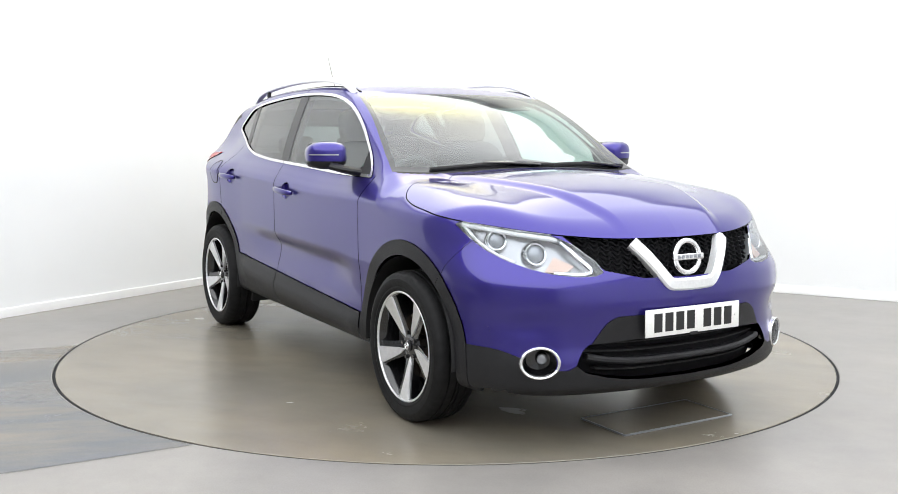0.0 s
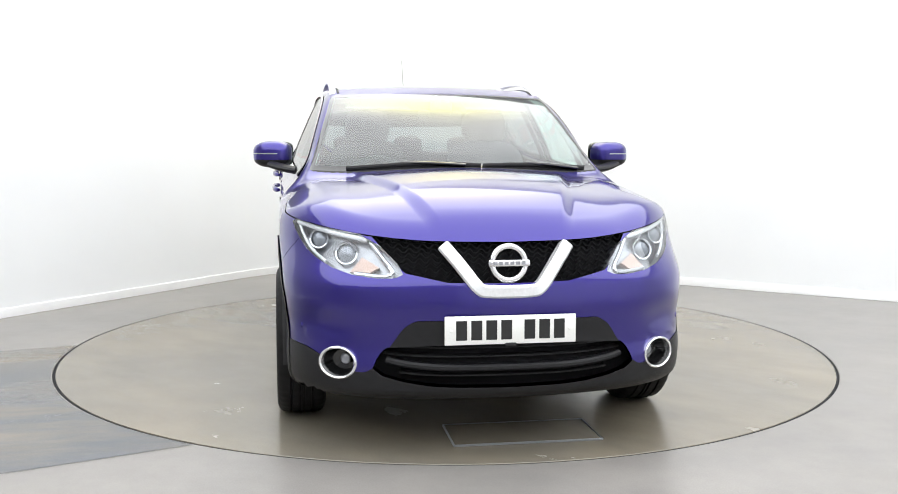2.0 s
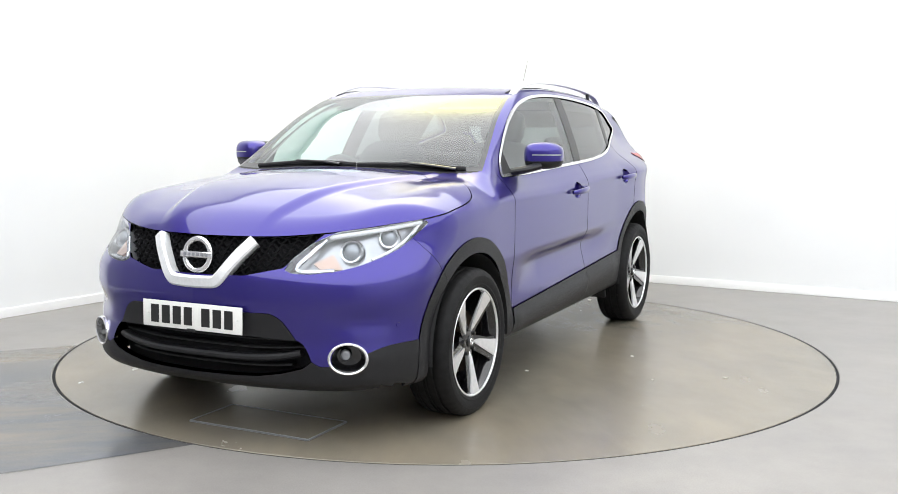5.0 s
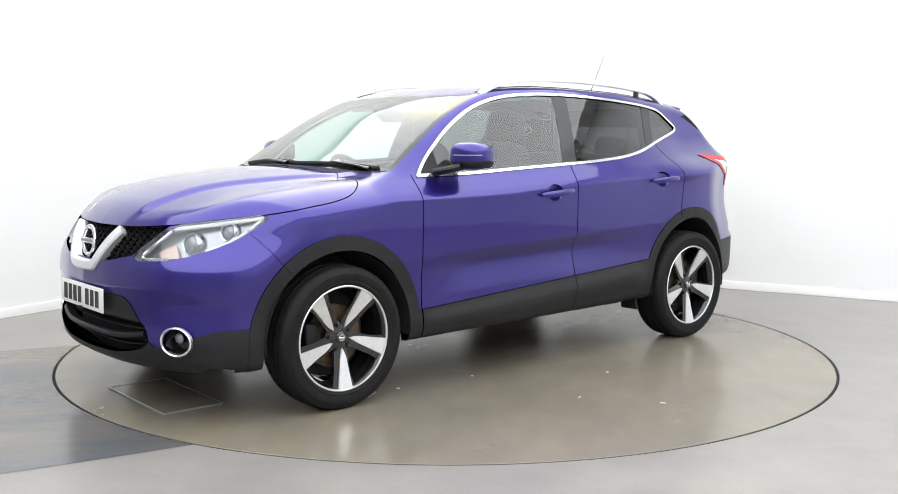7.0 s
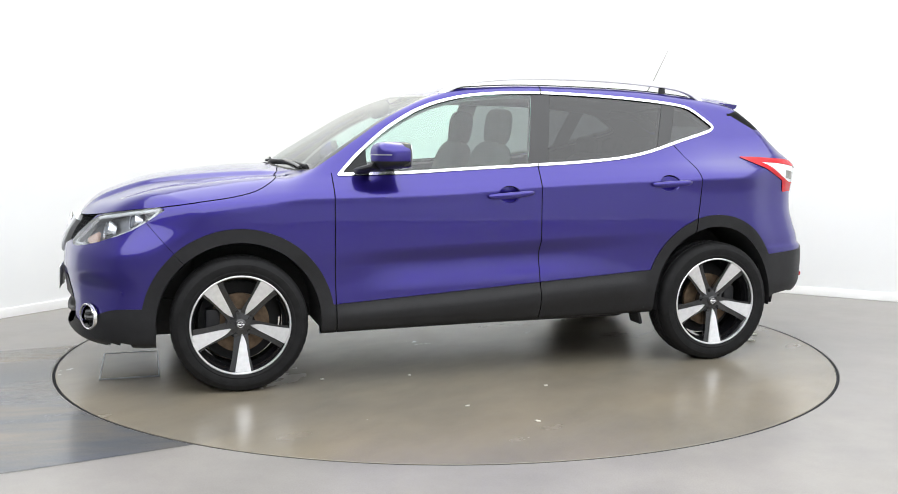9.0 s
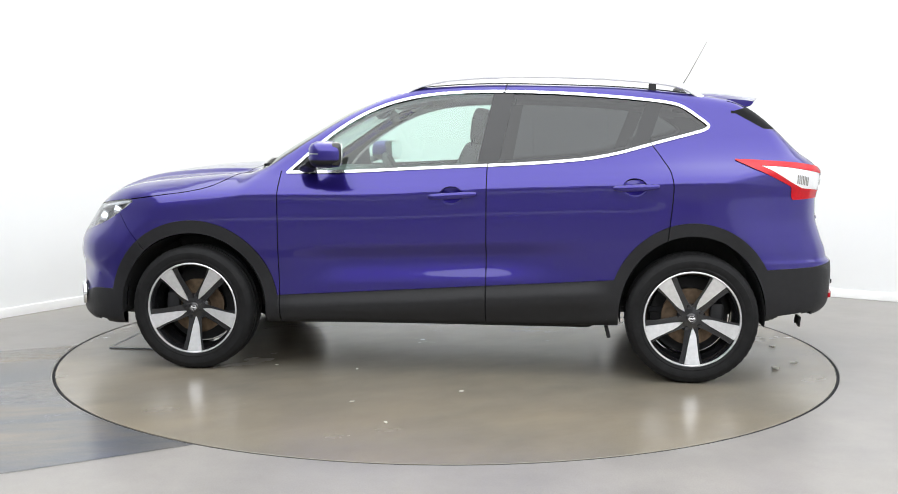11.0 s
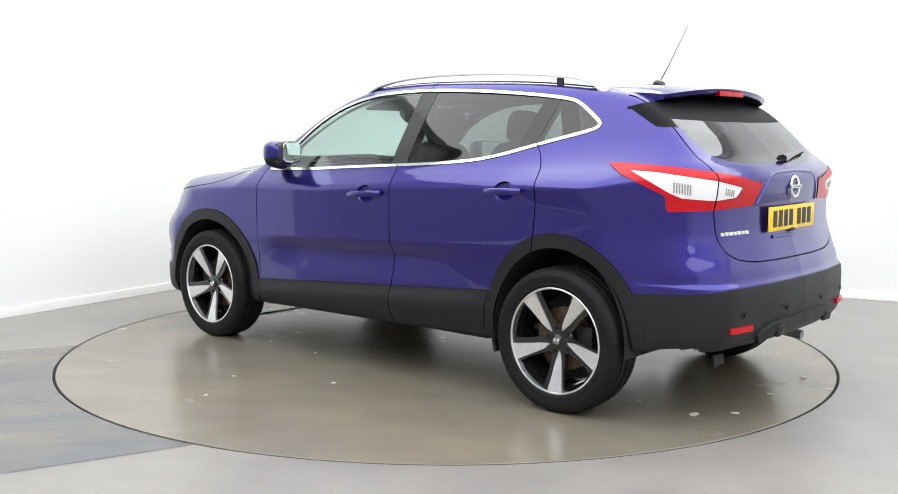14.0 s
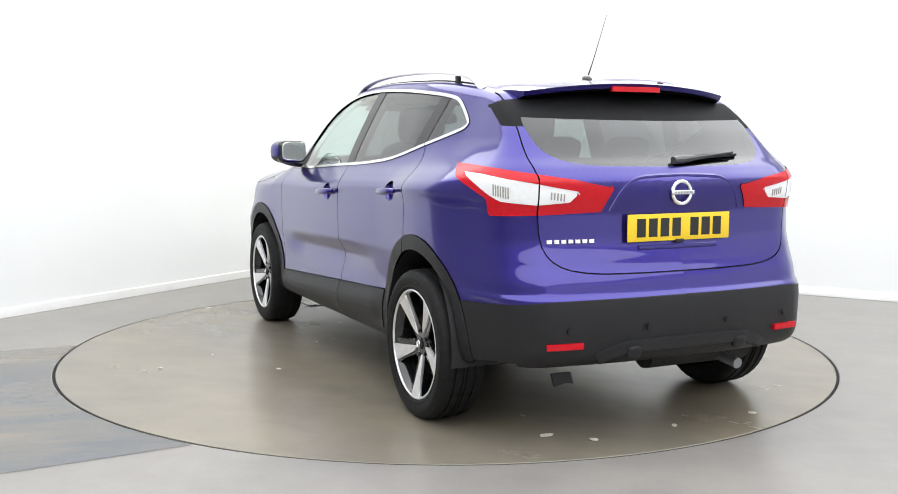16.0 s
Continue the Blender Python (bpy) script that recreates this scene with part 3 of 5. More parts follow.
R_OPEN, R_CLAD = 0.402, 0.470
CUTS = {
    "arch_f": lambda x, y, z: far_if(arch(x, z, 1, R_OPEN), y > 0.3),
    "arch_r": lambda x, y, z: far_if(arch(x, z, -1, R_OPEN + 0.02), y > 0.3),
    "clad_f": lambda x, y, z: far_if(arch(x, z, 1, R_CLAD), y > 0.3),
    "clad_r": lambda x, y, z: far_if(arch(x, z, -1, R_CLAD + 0.018), y > 0.3),
    "sill": lambda x, y, z: far_if(z - (0.468 - 0.064 * x), np.abs(x) < 1.6),
    "under": lambda x, y, z: far_if(z - 0.335, np.abs(x) < 1.3),
    "nose_black": lambda x, y, z: far_if(z - black_nose(y), x > 1.5),
    "tail_black": lambda x, y, z: far_if(z - black_tail(y), x < -1.5),
    "dlo": lambda x, y, z: far_if(f_dlo(x, z), (y > 0.35) & (z > 0.95)),
    "dlo_in": lambda x, y, z: far_if(f_dlo(x, z) + 0.0145, (y > 0.35) & (z > 0.95)),
    "screen": lambda x, y, z: np.maximum.reduce([along(x, y) - 1.085, 0.335 - along(x, y), (y - 0.735 + 0.36 * (z - 1.10)) * 0.9, 1.0 - z]),
    "screen_in": lambda x, y, z: np.maximum.reduce([along(x, y) - 1.05, 0.365 - along(x, y), (y - 0.713 + 0.36 * (z - 1.10)) * 0.9, 1.0 - z]),
    "rear_glass": lambda x, y, z: far_if(f_rear(y, z), x < -1.4),
    "rear_band": lambda x, y, z: far_if(1.332 + 0.03 * y * y - z, (x < -1.4) & (y < 0.62)),
    "fin": lambda x, y, z: far_if(f_fin(x, z), (x < -1.4) & (y > 0.42)),
    "lamp": lambda x, y, z: far_if(f_lamp((x - y) * DIAG, z), x > 1.4),
    "tail": lambda x, y, z: far_if(f_tail((-x - y) * DIAG, z), x < -1.3),
    "tail_white": lambda x, y, z: far_if(f_white((-x - y) * DIAG, z), x < -1.3),
    "grille": lambda x, y, z: far_if(f_grille(y, z), x > 1.75),
    "intake": lambda x, y, z: far_if(f_intake(y, z), x > 1.75),
    "cup_f": lambda x, y, z: far_if((np.hypot((x + 0.08) / 0.062, (z - 0.9575) / 0.046) - 1) * 0.05, y > 0.5),
    "cup_r": lambda x, y, z: far_if((np.hypot((x + 1.02) / 0.062, (z - 1.0065) / 0.046) - 1) * 0.05, y > 0.5),
    "fog": lambda x, y, z: far_if(np.hypot(y - FOG[0], z - FOG[1]) - FOG[2], x > 1.75),
}
# shut lines: a narrow gap on both sides of each
LINES = {
    "hood": lambda x, y, z: np.maximum.reduce([1.10 - along(x, y), (hood_side(x) - z) * 0.9, (hood_lip(y) - z) * 0.8]),
    "door_front": lambda x, y, z: far_if(x - 0.848 + 0.02 * np.maximum(0, 0.6 - z), (z < 1.075) & (y > 0.5)),
    "door_mid": lambda x, y, z: far_if(x + 0.262 + 0.2 * np.maximum(0, z - 1.10), (z < 1.55) & (y > 0.5) & (f_dlo(x, z) > -0.0145)),
    "door_rear": lambda x, y, z: far_if(x - rear_line(z), (z < 1.275) & (z > 0.5) & (y > 0.5)),
    "gate": lambda x, y, z: far_if(f_gate(y, z), x < -1.5),
    "nose_joint": lambda x, y, z: far_if((x - 1.635) * 0.76 - (z - 0.70) * 0.64, (z > 0.5) & (z < 0.86) & (x > 1.5) & (y > 0.5)),
    "tail_joint": lambda x, y, z: far_if((x + 1.66) * 0.9 + (z - 0.70) * 0.42, (z > 0.55) & (z < 0.952) & (x < -1.3) & (y > 0.5)),
}
GAP = 0.0028


def width(name):
    return 0.0011 if name.endswith("joint") else GAP


def even(fun):
    """Scales an outline by its slope along the surface, so that a gap keeps one width."""
    def f(x, y, z):
        e = 2e-3
        v = fun(x, y, z)
        g = np.stack([fun(x + e, y, z) - v, fun(x, y + e, z) - v, fun(x, y, z + e) - v], 1) / e
        n = grad(np.stack([x, y, z], 1))
        g = g - n * (g * n).sum(1)[:, None]
        return np.clip(v / np.maximum(np.linalg.norm(g, axis=1), 0.12), -0.8, 0.8)
    return f


def build_grid():
    phis = np.radians(np.concatenate([np.linspace(-90, -24, 50), np.linspace(-24, 40, 112)[1:], np.linspace(40, 90, 62)[1:]]))
    rows_o, rows_a = [], []
    for a in np.linspace(90, 0, 84)[:-1]:
        rows_o.append(-1.30)
        rows_a.append(-a)
    for x in np.linspace(-1.30, 1.42, 226):
        rows_o.append(x)
        rows_a.append(0.0)
    for a in np.linspace(0, 90, 84)[1:]:
        rows_o.append(1.42)
        rows_a.append(a)
    n, k = len(rows_o), len(phis)
    ox = np.repeat(rows_o, k)
    a = np.radians(np.repeat(rows_a, k))
    ph = np.tile(phis, n)
    o = np.stack([ox, np.zeros(n * k), np.full(n * k, 0.66)], 1)
    d = np.stack([np.sin(a), np.cos(a) * np.cos(ph), np.cos(a) * np.sin(ph)], 1)
    V = cast(o, d, 0.02, 1.6, 24)
    V[np.abs(np.abs(ph) - math.pi / 2) < 1e-6, 1] = 0.0
    V[:k, 1] = V[-k:, 1] = 0.0
    faces = []
    for i in range(n - 1):
        for j in range(k - 1):
            q = (i * k + j, i * k + j + 1, (i + 1) * k + j + 1, (i + 1) * k + j)
            if i == 0:
                q = (0, q[2], q[3])
            elif i == n - 2:
                q = (q[0], q[1], (n - 1) * k)
            faces.append(q)
    return V, faces


def cut_faces(V, faces, tags, fun, level=0.0):
    """Splits all faces along fun = level. V: list of points."""
    P = np.array(V)
    val = fun(P[:, 0], P[:, 1], P[:, 2]) - level
    val[np.abs(val) < 2e-5] = 2e-5
    sign = (val > 0).tolist()
    val = val.tolist()
    made, out, back = {}, [], []
    for f in faces:
        s0 = sign[f[0]]
        if all(sign[i] == s0 for i in f):
            out.append(f)
            continue
        a, b = [], []
        for i, j in zip(f, f[1:] + f[:1]):
            (a if sign[i] else b).append(i)
            if sign[i] != sign[j]:
                key = (i, j) if i < j else (j, i)
                if key not in made:
                    u, w = key
                    if abs(val[u]) > 0.9 or abs(val[w]) > 0.9:
                        t = 0.5
                    else:
                        t = val[u] / (val[u] - val[w])
                    made[key] = len(V)
                    V.append(V[u] * (1 - t) + V[w] * t)
                a.append(made[key])
                b.append(made[key])
        for g in (a, b):
            if len(g) > 2:
                out.append(tuple(g))
    return out


def grad(P):
    e = 1e-3
    x, y, z = P[:, 0], P[:, 1], P[:, 2]
    g = np.stack([shape(x + e, y, z) - shape(x - e, y, z), shape(x, y + e, z) - shape(x, y - e, z), shape(x, y, z + e) - shape(x, y, z - e)], 1)
    return g / np.maximum(np.linalg.norm(g, axis=1), 1e-9)[:, None]


def build_shell():
    V, faces = build_grid()
    V = list(V)
    for name in CUTS:
        faces = cut_faces(V, faces, None, CUTS[name])
    for name in LINES:
        if name == "tail_joint":
            continue
        for s in (-width(name), width(name)):
            faces = cut_faces(V, faces, None, LINES[name], s)
    P = np.array(V)
    P[:, 1] = np.where(np.abs(P[:, 1]) < 1e-5, 0, P[:, 1])
    C = np.array([P[list(f)].mean(axis=0) for f in faces])
    x, y, z = C[:, 0], C[:, 1], C[:, 2]
    c = {k: f(x, y, z) for k, f in CUTS.items()}
    l = {k: f(x, y, z) for k, f in LINES.items()}
    name = np.full(len(faces), "fender", dtype=object)
    name[x < 0.3] = "quarter_panel"
    name[(z > 1.4) & (x < 0.5)] = "roof_panel"
    name[(x > 1.3) & (l["nose_joint"] > 0) & (l["nose_joint"] < 0.9) | (x > 1.75)] = "front_bumper"
    name[(x < -1.5) & (z < 0.952) & ((l["tail_joint"] < 0) | (x < -1.8))] = "rear_bumper"
    name[l["hood"] < 0] = "bonnet"
    dz = (z > 0.3) & (z < 1.3) & (x < 0.848) & (x > rear_line(z)) & (y > 0.5)
    name[dz & (l["door_mid"] > 0)] = "front_door"
    name[dz & (l["door_mid"] < 0)] = "rear_door"
    # the cowl between bonnet and windscreen
    name[(along(x, y) > 1.085) & (along(x, y) < 1.10) & (z > 1.03) & (y < 0.72)] = "cowl"
    name[(l["gate"] < 0) & (x < -1.5)] = "tailgate"
    near = np.minimum.reduce([np.abs(v) * GAP / width(k) for k, v in l.items() if k != "tail_joint"])
    sill = (c["sill"] < 0)
    name[sill & (name == "front_door")] = "front_door_cladding"
    name[sill & (name == "rear_door")] = "rear_door_cladding"
    name[sill & np.isin(name, ("fender", "quarter_panel"))] = "sill_cladding"
    name[(c["under"] < 0)] = "sill_cladding"
    name[(c["nose_black"] < 0) & (name != "bonnet")] = "front_bumper_cladding"
    name[(c["tail_black"] < 0)] = "rear_bumper_cladding"
    name[c["clad_f"] < 0] = "front_arch_cladding"
    name[c["clad_r"] < 0] = "rear_arch_cladding"
    name[(c["grille"] < 0) & (name != "bonnet")] = "hole"
    seam = near < GAP * 0.98
    seam &= ~((np.abs(l["door_front"]) < GAP) & (x > 1.2))
    name[seam & (name != "hole")] = "seam"
    name[c["lamp"] < 0] = "headlamp"
    tail = c["tail"] < 0
    name[tail & (np.abs(l["gate"]) > GAP)] = "tail_lamp"
    name[tail & (c["tail_white"] < 0) & (np.abs(l["gate"]) > GAP)] = "tail_lamp_white"
    name[(c["screen"] < 0)] = "screen_border"
    name[(c["screen_in"] < 0)] = "windscreen"
    name[c["rear_glass"] < 0] = "rear_window"
    name[(c["rear_glass"] < 0) & (c["rear_band"] < 0)] = "window_band"
    name[(c["fin"] < 0) & (c["rear_glass"] > 0)] = "spoiler_fin"
    name[(c["dlo"] < 0) & (name != "seam")] = "chrome_strip"
    inside = c["dlo_in"] < 0
    pb = x + 0.2 * np.maximum(0, z - 1.10)
    pc = x + 0.35 * (z - 1.24)
    kind = np.where(x > 0.66, "mirror_sail", np.where(pb > -0.205, "front_side_window", np.where(pb > -0.315, "pillar_trim",
           np.where(pc > -1.015, "rear_side_window", np.where(pc > -1.10, "pillar_trim", "quarter_window")))))
    name[inside] = kind[inside]
    name[(c["intake"] < 0) | (c["fog"] < 0) | (c["cup_f"] < 0) | (c["cup_r"] < 0) | (c["arch_f"] < 0) | (c["arch_r"] < 0)] = "hole"
    name[(z < hem(x) + 0.025) & (np.abs(x) < 1.95) & (y < 0.8)] = "underside"
    return P, faces, name, grad(P)


# extra straight cuts at the window pillars
CUTS["sail"] = lambda x, y, z: far_if(0.66 - x, (f_dlo(x, z) < 0.02) & (y > 0.35) & (z > 0.95))
CUTS["pb1"] = lambda x, y, z: far_if(x + 0.2 * np.maximum(0, z - 1.10) + 0.205, (f_dlo(x, z) < 0.02) & (y > 0.35) & (z > 0.95))
CUTS["pb2"] = lambda x, y, z: far_if(x + 0.2 * np.maximum(0, z - 1.10) + 0.315, (f_dlo(x, z) < 0.02) & (y > 0.35) & (z > 0.95))
CUTS["pc1"] = lambda x, y, z: far_if(x + 0.35 * (z - 1.24) + 1.015, (f_dlo(x, z) < 0.02) & (y > 0.35) & (z > 0.95))
CUTS["pc2"] = lambda x, y, z: far_if(x + 0.35 * (z - 1.24) + 1.10, (f_dlo(x, z) < 0.02) & (y > 0.35) & (z > 0.95))
LINES["hood"] = even(LINES["hood"])
SHELL = build_shell()
CENTRED = ("roof_panel", "bonnet", "tailgate", "front_bumper", "rear_bumper", "front_bumper_cladding", "rear_bumper_cladding", "windscreen", "screen_border",
           "rear_window", "window_band", "cowl", "seam")


def panel(kind, mat, parent, name=None, offset=0.0, flange=0.012, side=0, label="", inside=False, where=None):
    """A panel of the shell as its own mesh with turned-in edges. side: 1 left, -1 right, 0 both halves in one."""
    P, faces, names, N = SHELL
    pick = [f for f, n in zip(faces, names) if n == kind]
    if where is not None:
        pick = [f for f in pick if where(P[list(f)].mean(axis=0))]
    if not pick:
        return None
    used = sorted({i for f in pick for i in f})
    at = {i: k for k, i in enumerate(used)}
    count = {}
    for f in pick:
        for i, j in zip(f, f[1:] + f[:1]):
            key = (i, j) if i < j else (j, i)
            count[key] = None if key in count else (i, j)
    rim = [e for e in count.values() if e is not None]
    if side == 0:
        rim = [(i, j) for i, j in rim if not (P[i, 1] == 0 and P[j, 1] == 0)]
    base = P[used] + N[used] * offset
    verts, norms, fs = [*base], [*N[used]], [tuple(at[i] for i in f) for f in pick]
    if flange:
        out = {}
        for i, j in rim:
            w = np.cross(P[j] - P[i], N[i])
            for q in (i, j):
                out[q] = out.get(q, 0) + w
        first = {}
        for q, w in out.items():
            w = w / max(np.linalg.norm(w), 1e-9)
            p = P[q] + N[q] * offset
            first[q] = len(verts)
            verts += [p, p - N[q] * flange]
            norms += [w * 0.8 + N[q] * 0.6, w]
        for i, j in rim:
            a, b = first[i], first[j]
            fs.append((b, b + 1, a + 1, a))
    verts, norms = np.array(verts), np.array(norms)
    if inside:
        norms = -norms
        fs = [f[::-1] for f in fs]
    flip = np.array([1, -1, 1])
    if side == -1:
        verts, norms, fs = verts * flip, norms * flip, [f[::-1] for f in fs]
    elif side == 0:
        n = len(verts)
        mirror = {}
        extra, extra_n = [], []
        for k in range(n):
            if k < len(used) and verts[k][1] == 0:
                mirror[k] = k
            else:
                mirror[k] = n + len(extra)
                extra.append(verts[k] * flip)
                extra_n.append(norms[k] * flip)
        fs = fs + [tuple(mirror[i] for i in f[::-1]) for f in fs]
        verts, norms = np.concatenate([verts, extra]), np.concatenate([norms, extra_n])
    return mesh_object(name or kind, verts, fs, mat, parent, label, normals=norms)


car = tagged(new("car"), "violet-blue five-door crossover car with grey plastic cladding, on a turntable", "car")
roof = panel("roof_panel", PAINT, car)
bonnet = panel("bonnet", PAINT, car, offset=0.001, flange=0.02)
front_bumper = panel("front_bumper", PAINT, car)
rear_bumper = panel("rear_bumper", PAINT, car)
front_skirt = panel("front_bumper_cladding", CLADDING, car, offset=0.003, flange=0.03, label="dark grey lower bumper")
rear_skirt = panel("rear_bumper_cladding", CLADDING, car, offset=0.003, flange=0.03, label="dark grey rear bumper cladding")
tailgate = panel("tailgate", PAINT, car)
panel("cowl", MATT_BLACK, car, label="black plastic cowl")
tagged(panel("seam", SEAM, car, name="shut_line", offset=-0.007, flange=0, label="dark gaps between the panels"), kind="stuff")
panel("windscreen", CLEAR, car, flange=0.004)
panel("screen_border", GLOSS_BLACK, car, flange=0.006, label="black windscreen border")
panel("rear_window", TINTED, tailgate, flange=0.004, label="dark privacy glass")
# besides the frit, this black holds the spoiler's shade on the glass
panel("window_band", DEEP_BLACK, tailgate, flange=0.004, label="black top of the rear window, frit and spoiler shade together")
for s in (1, -1):
    panel("fender", PAINT, car, side=s)
    panel("quarter_panel", PAINT, car, side=s)
    door_f = panel("front_door", PAINT, car, side=s)
    door_r = panel("rear_door", PAINT, car, side=s)
    for d, kind, win, mat in ((door_f, "front_door_cladding", "front_side_window", CLEAR), (door_r, "rear_door_cladding", "rear_side_window", TINTED)):
        panel(kind, CLADDING, d, name="cladding", offset=0.009, flange=0.02, side=s, label="dark grey plastic cladding")
        panel(win, mat, d, name="window", offset=-0.004, flange=0.004, side=s)
    panel("quarter_window", TINTED, car, offset=-0.004, flange=0.004, side=s)
    panel("pillar_trim", PILLAR, car, offset=-0.002, side=s, where=lambda q: q[0] > -0.6, label="black door pillar trim")
    panel("pillar_trim", PILLAR, car, offset=-0.002, side=s, where=lambda q: q[0] < -0.6, label="black door pillar trim")
    panel("spoiler_fin", DEEP_BLACK, tailgate, side=s, label="black fin beside the rear window")
    panel("mirror_sail", MATT_BLACK, door_f, offset=-0.002, side=s)
    panel("chrome_strip", CHROME, car, offset=0.004, flange=0.012, side=s, label="chrome window surround")
    panel("sill_cladding", CLADDING, car, offset=0.004, flange=0.03, side=s)
    for kind in ("front_arch_cladding", "rear_arch_cladding"):
        panel(kind, CLADDING, car, name="arch_cladding", offset=0.005, flange=0.05, side=s)
    lamp = panel("headlamp", LENS, car, flange=0.004, side=s, label="clear headlamp lens")
    panel("headlamp", LAMP_SHELL, lamp, name="housing", offset=-0.055, flange=-0.05, side=s)
    tail = panel("tail_lamp", RED_LENS, car, offset=0.004, side=s, label="glossy red tail lamp")
    panel("tail_lamp_white", WHITE_LENS, tail, name="clear_segment", offset=0.002, side=s, label="clear white lens")
    # cabin lining behind the visible panels
    for kind in ("fender", "front_door", "rear_door", "quarter_panel", "pillar_trim", "chrome_strip", "mirror_sail"):
        panel(kind, TRIM_DARK if kind != "chrome_strip" else TRIM_GREY, car, name="cabin_lining", offset=-0.045, flange=0, side=s, inside=True, where=lambda q: q[0] < 0.95 and q[2] > 0.35)
panel("roof_panel", TRIM_GREY, car, name="headliner", offset=-0.045, flange=0, inside=True)
panel("tailgate", TRIM_DARK, tailgate, name="gate_lining", offset=-0.045, flange=0, inside=True, where=lambda q: q[2] > 0.7)
scraps = []


# ---- places on the body ----
def on_nose_all(rows):
    """Places on the nose for many (y, z, out) at once."""
    r = np.array(rows, float)
    p = cast(np.stack([np.full(len(r), 0.8), r[:, 0], r[:, 1]], 1), np.tile([1.0, 0, 0], (len(r), 1)), 0.0, 2.0, 18)
    p[:, 0] += r[:, 2]
    return [Vector(q) for q in p]


def on_tail_all(rows):
    r = np.array(rows, float)
    p = cast(np.stack([np.full(len(r), -0.8), r[:, 0], r[:, 1]], 1), np.tile([-1.0, 0, 0], (len(r), 1)), 0.0, 2.0, 18)
    p[:, 0] -= r[:, 2]
    return [Vector(q) for q in p]


def on_side_all(rows, s):
    """Places on one side for many (x, z, out) at once."""
    r = np.array(rows, float)
    p = cast(np.stack([r[:, 0], np.full(len(r), 0.1), r[:, 1]], 1), np.tile([0, 1.0, 0], (len(r), 1)), 0.0, 1.5, 18)
    p[:, 1] = s * (p[:, 1] + r[:, 2])
    return [Vector(q) for q in p]


def on_top_all(rows):
    r = np.array(rows, float)
    p = cast(np.stack([r[:, 0], r[:, 1], np.full(len(r), 0.7)], 1), np.tile([0, 0, 1.0], (len(r), 1)), 0.0, 1.5, 18)
    p[:, 2] += r[:, 2]
    return [Vector(q) for q in p]


def on_nose(y, z, out=0.0):
    return on_nose_all([(y, z, out)])[0]


def on_tail(y, z, out=0.0):
    return on_tail_all([(y, z, out)])[0]


def on_side(x, z, s=1, out=0.0):
    return on_side_all([(x, z, out)], s)[0]


def on_top(x, y, out=0.0):
    return on_top_all([(x, y, out)])[0]


def on_corner(u, z, front=1, s=1, out=0.0):
    """On the lamp corners: u runs along the diagonal, front or rear."""
    k = u / DIAG
    p = cast(np.array([[front * (k + 0.1), 0.1, z]]), np.array([[front * DIAG, DIAG, 0]]), 0.0, 1.5, 18)
    p = p + grad(p) * out
    return Vector((p[0, 0], s * p[0, 1], p[0, 2]))


def outward(p):
    """The body's outward normal at a place."""
    g = grad(np.array([[p.x, abs(p.y), p.z]]))[0]
    return Vector((g[0], g[1] if p.y >= 0 else -g[1], g[2]))


def facing(p, n, up=Vector((0, 0, 1))):
    """A pose at p whose z looks along n and whose y is as far up as it can be."""
    z = n.normalized()
    x = up.cross(z).normalized()
    y = z.cross(x)
    return Matrix.Translation(p) @ Matrix((x, y, z)).transposed().to_4x4()


def superball(bm, size, m=Matrix(), e=0.5, u=32, v=18):
    def pw(a):
        return math.copysign(abs(a) ** e, a)
    rows = []
    for i in range(1, v):
        a = -math.pi / 2 + math.pi * i / v
        rows.append([bm.verts.new(m @ Vector((size[0] * pw(math.cos(a)) * pw(math.cos(2 * math.pi * k / u)), size[1] * pw(math.cos(a)) * pw(math.sin(2 * math.pi * k / u)), size[2] * pw(math.sin(a)))))
                     for k in range(u)])
    lo, hi = bm.verts.new(m @ Vector((0, 0, -size[2]))), bm.verts.new(m @ Vector((0, 0, size[2])))
    for k in range(u):
        j = (k + 1) % u
        bm.faces.new((lo, rows[0][j], rows[0][k]))
        bm.faces.new((hi, rows[-1][k], rows[-1][j]))
        for a, b in zip(rows, rows[1:]):
            bm.faces.new((a[k], a[j], b[j], b[k]))


def torus(bm, radius, tube, m=Matrix(), n=40, k=10, flat=1.0):
    lathe(bm, [(radius + tube * math.cos(2 * math.pi * i / k), flat * tube * math.sin(2 * math.pi * i / k)) for i in range(k)], m, n)


def smooth_path(pts, n=3):
    pts = [Vector(p) for p in pts]
    for _ in range(n):
        q = [pts[0]]
        for a, b in zip(pts, pts[1:]):
            q += [a.lerp(b, 0.25), a.lerp(b, 0.75)]
        pts = q + [pts[-1]]
    return pts


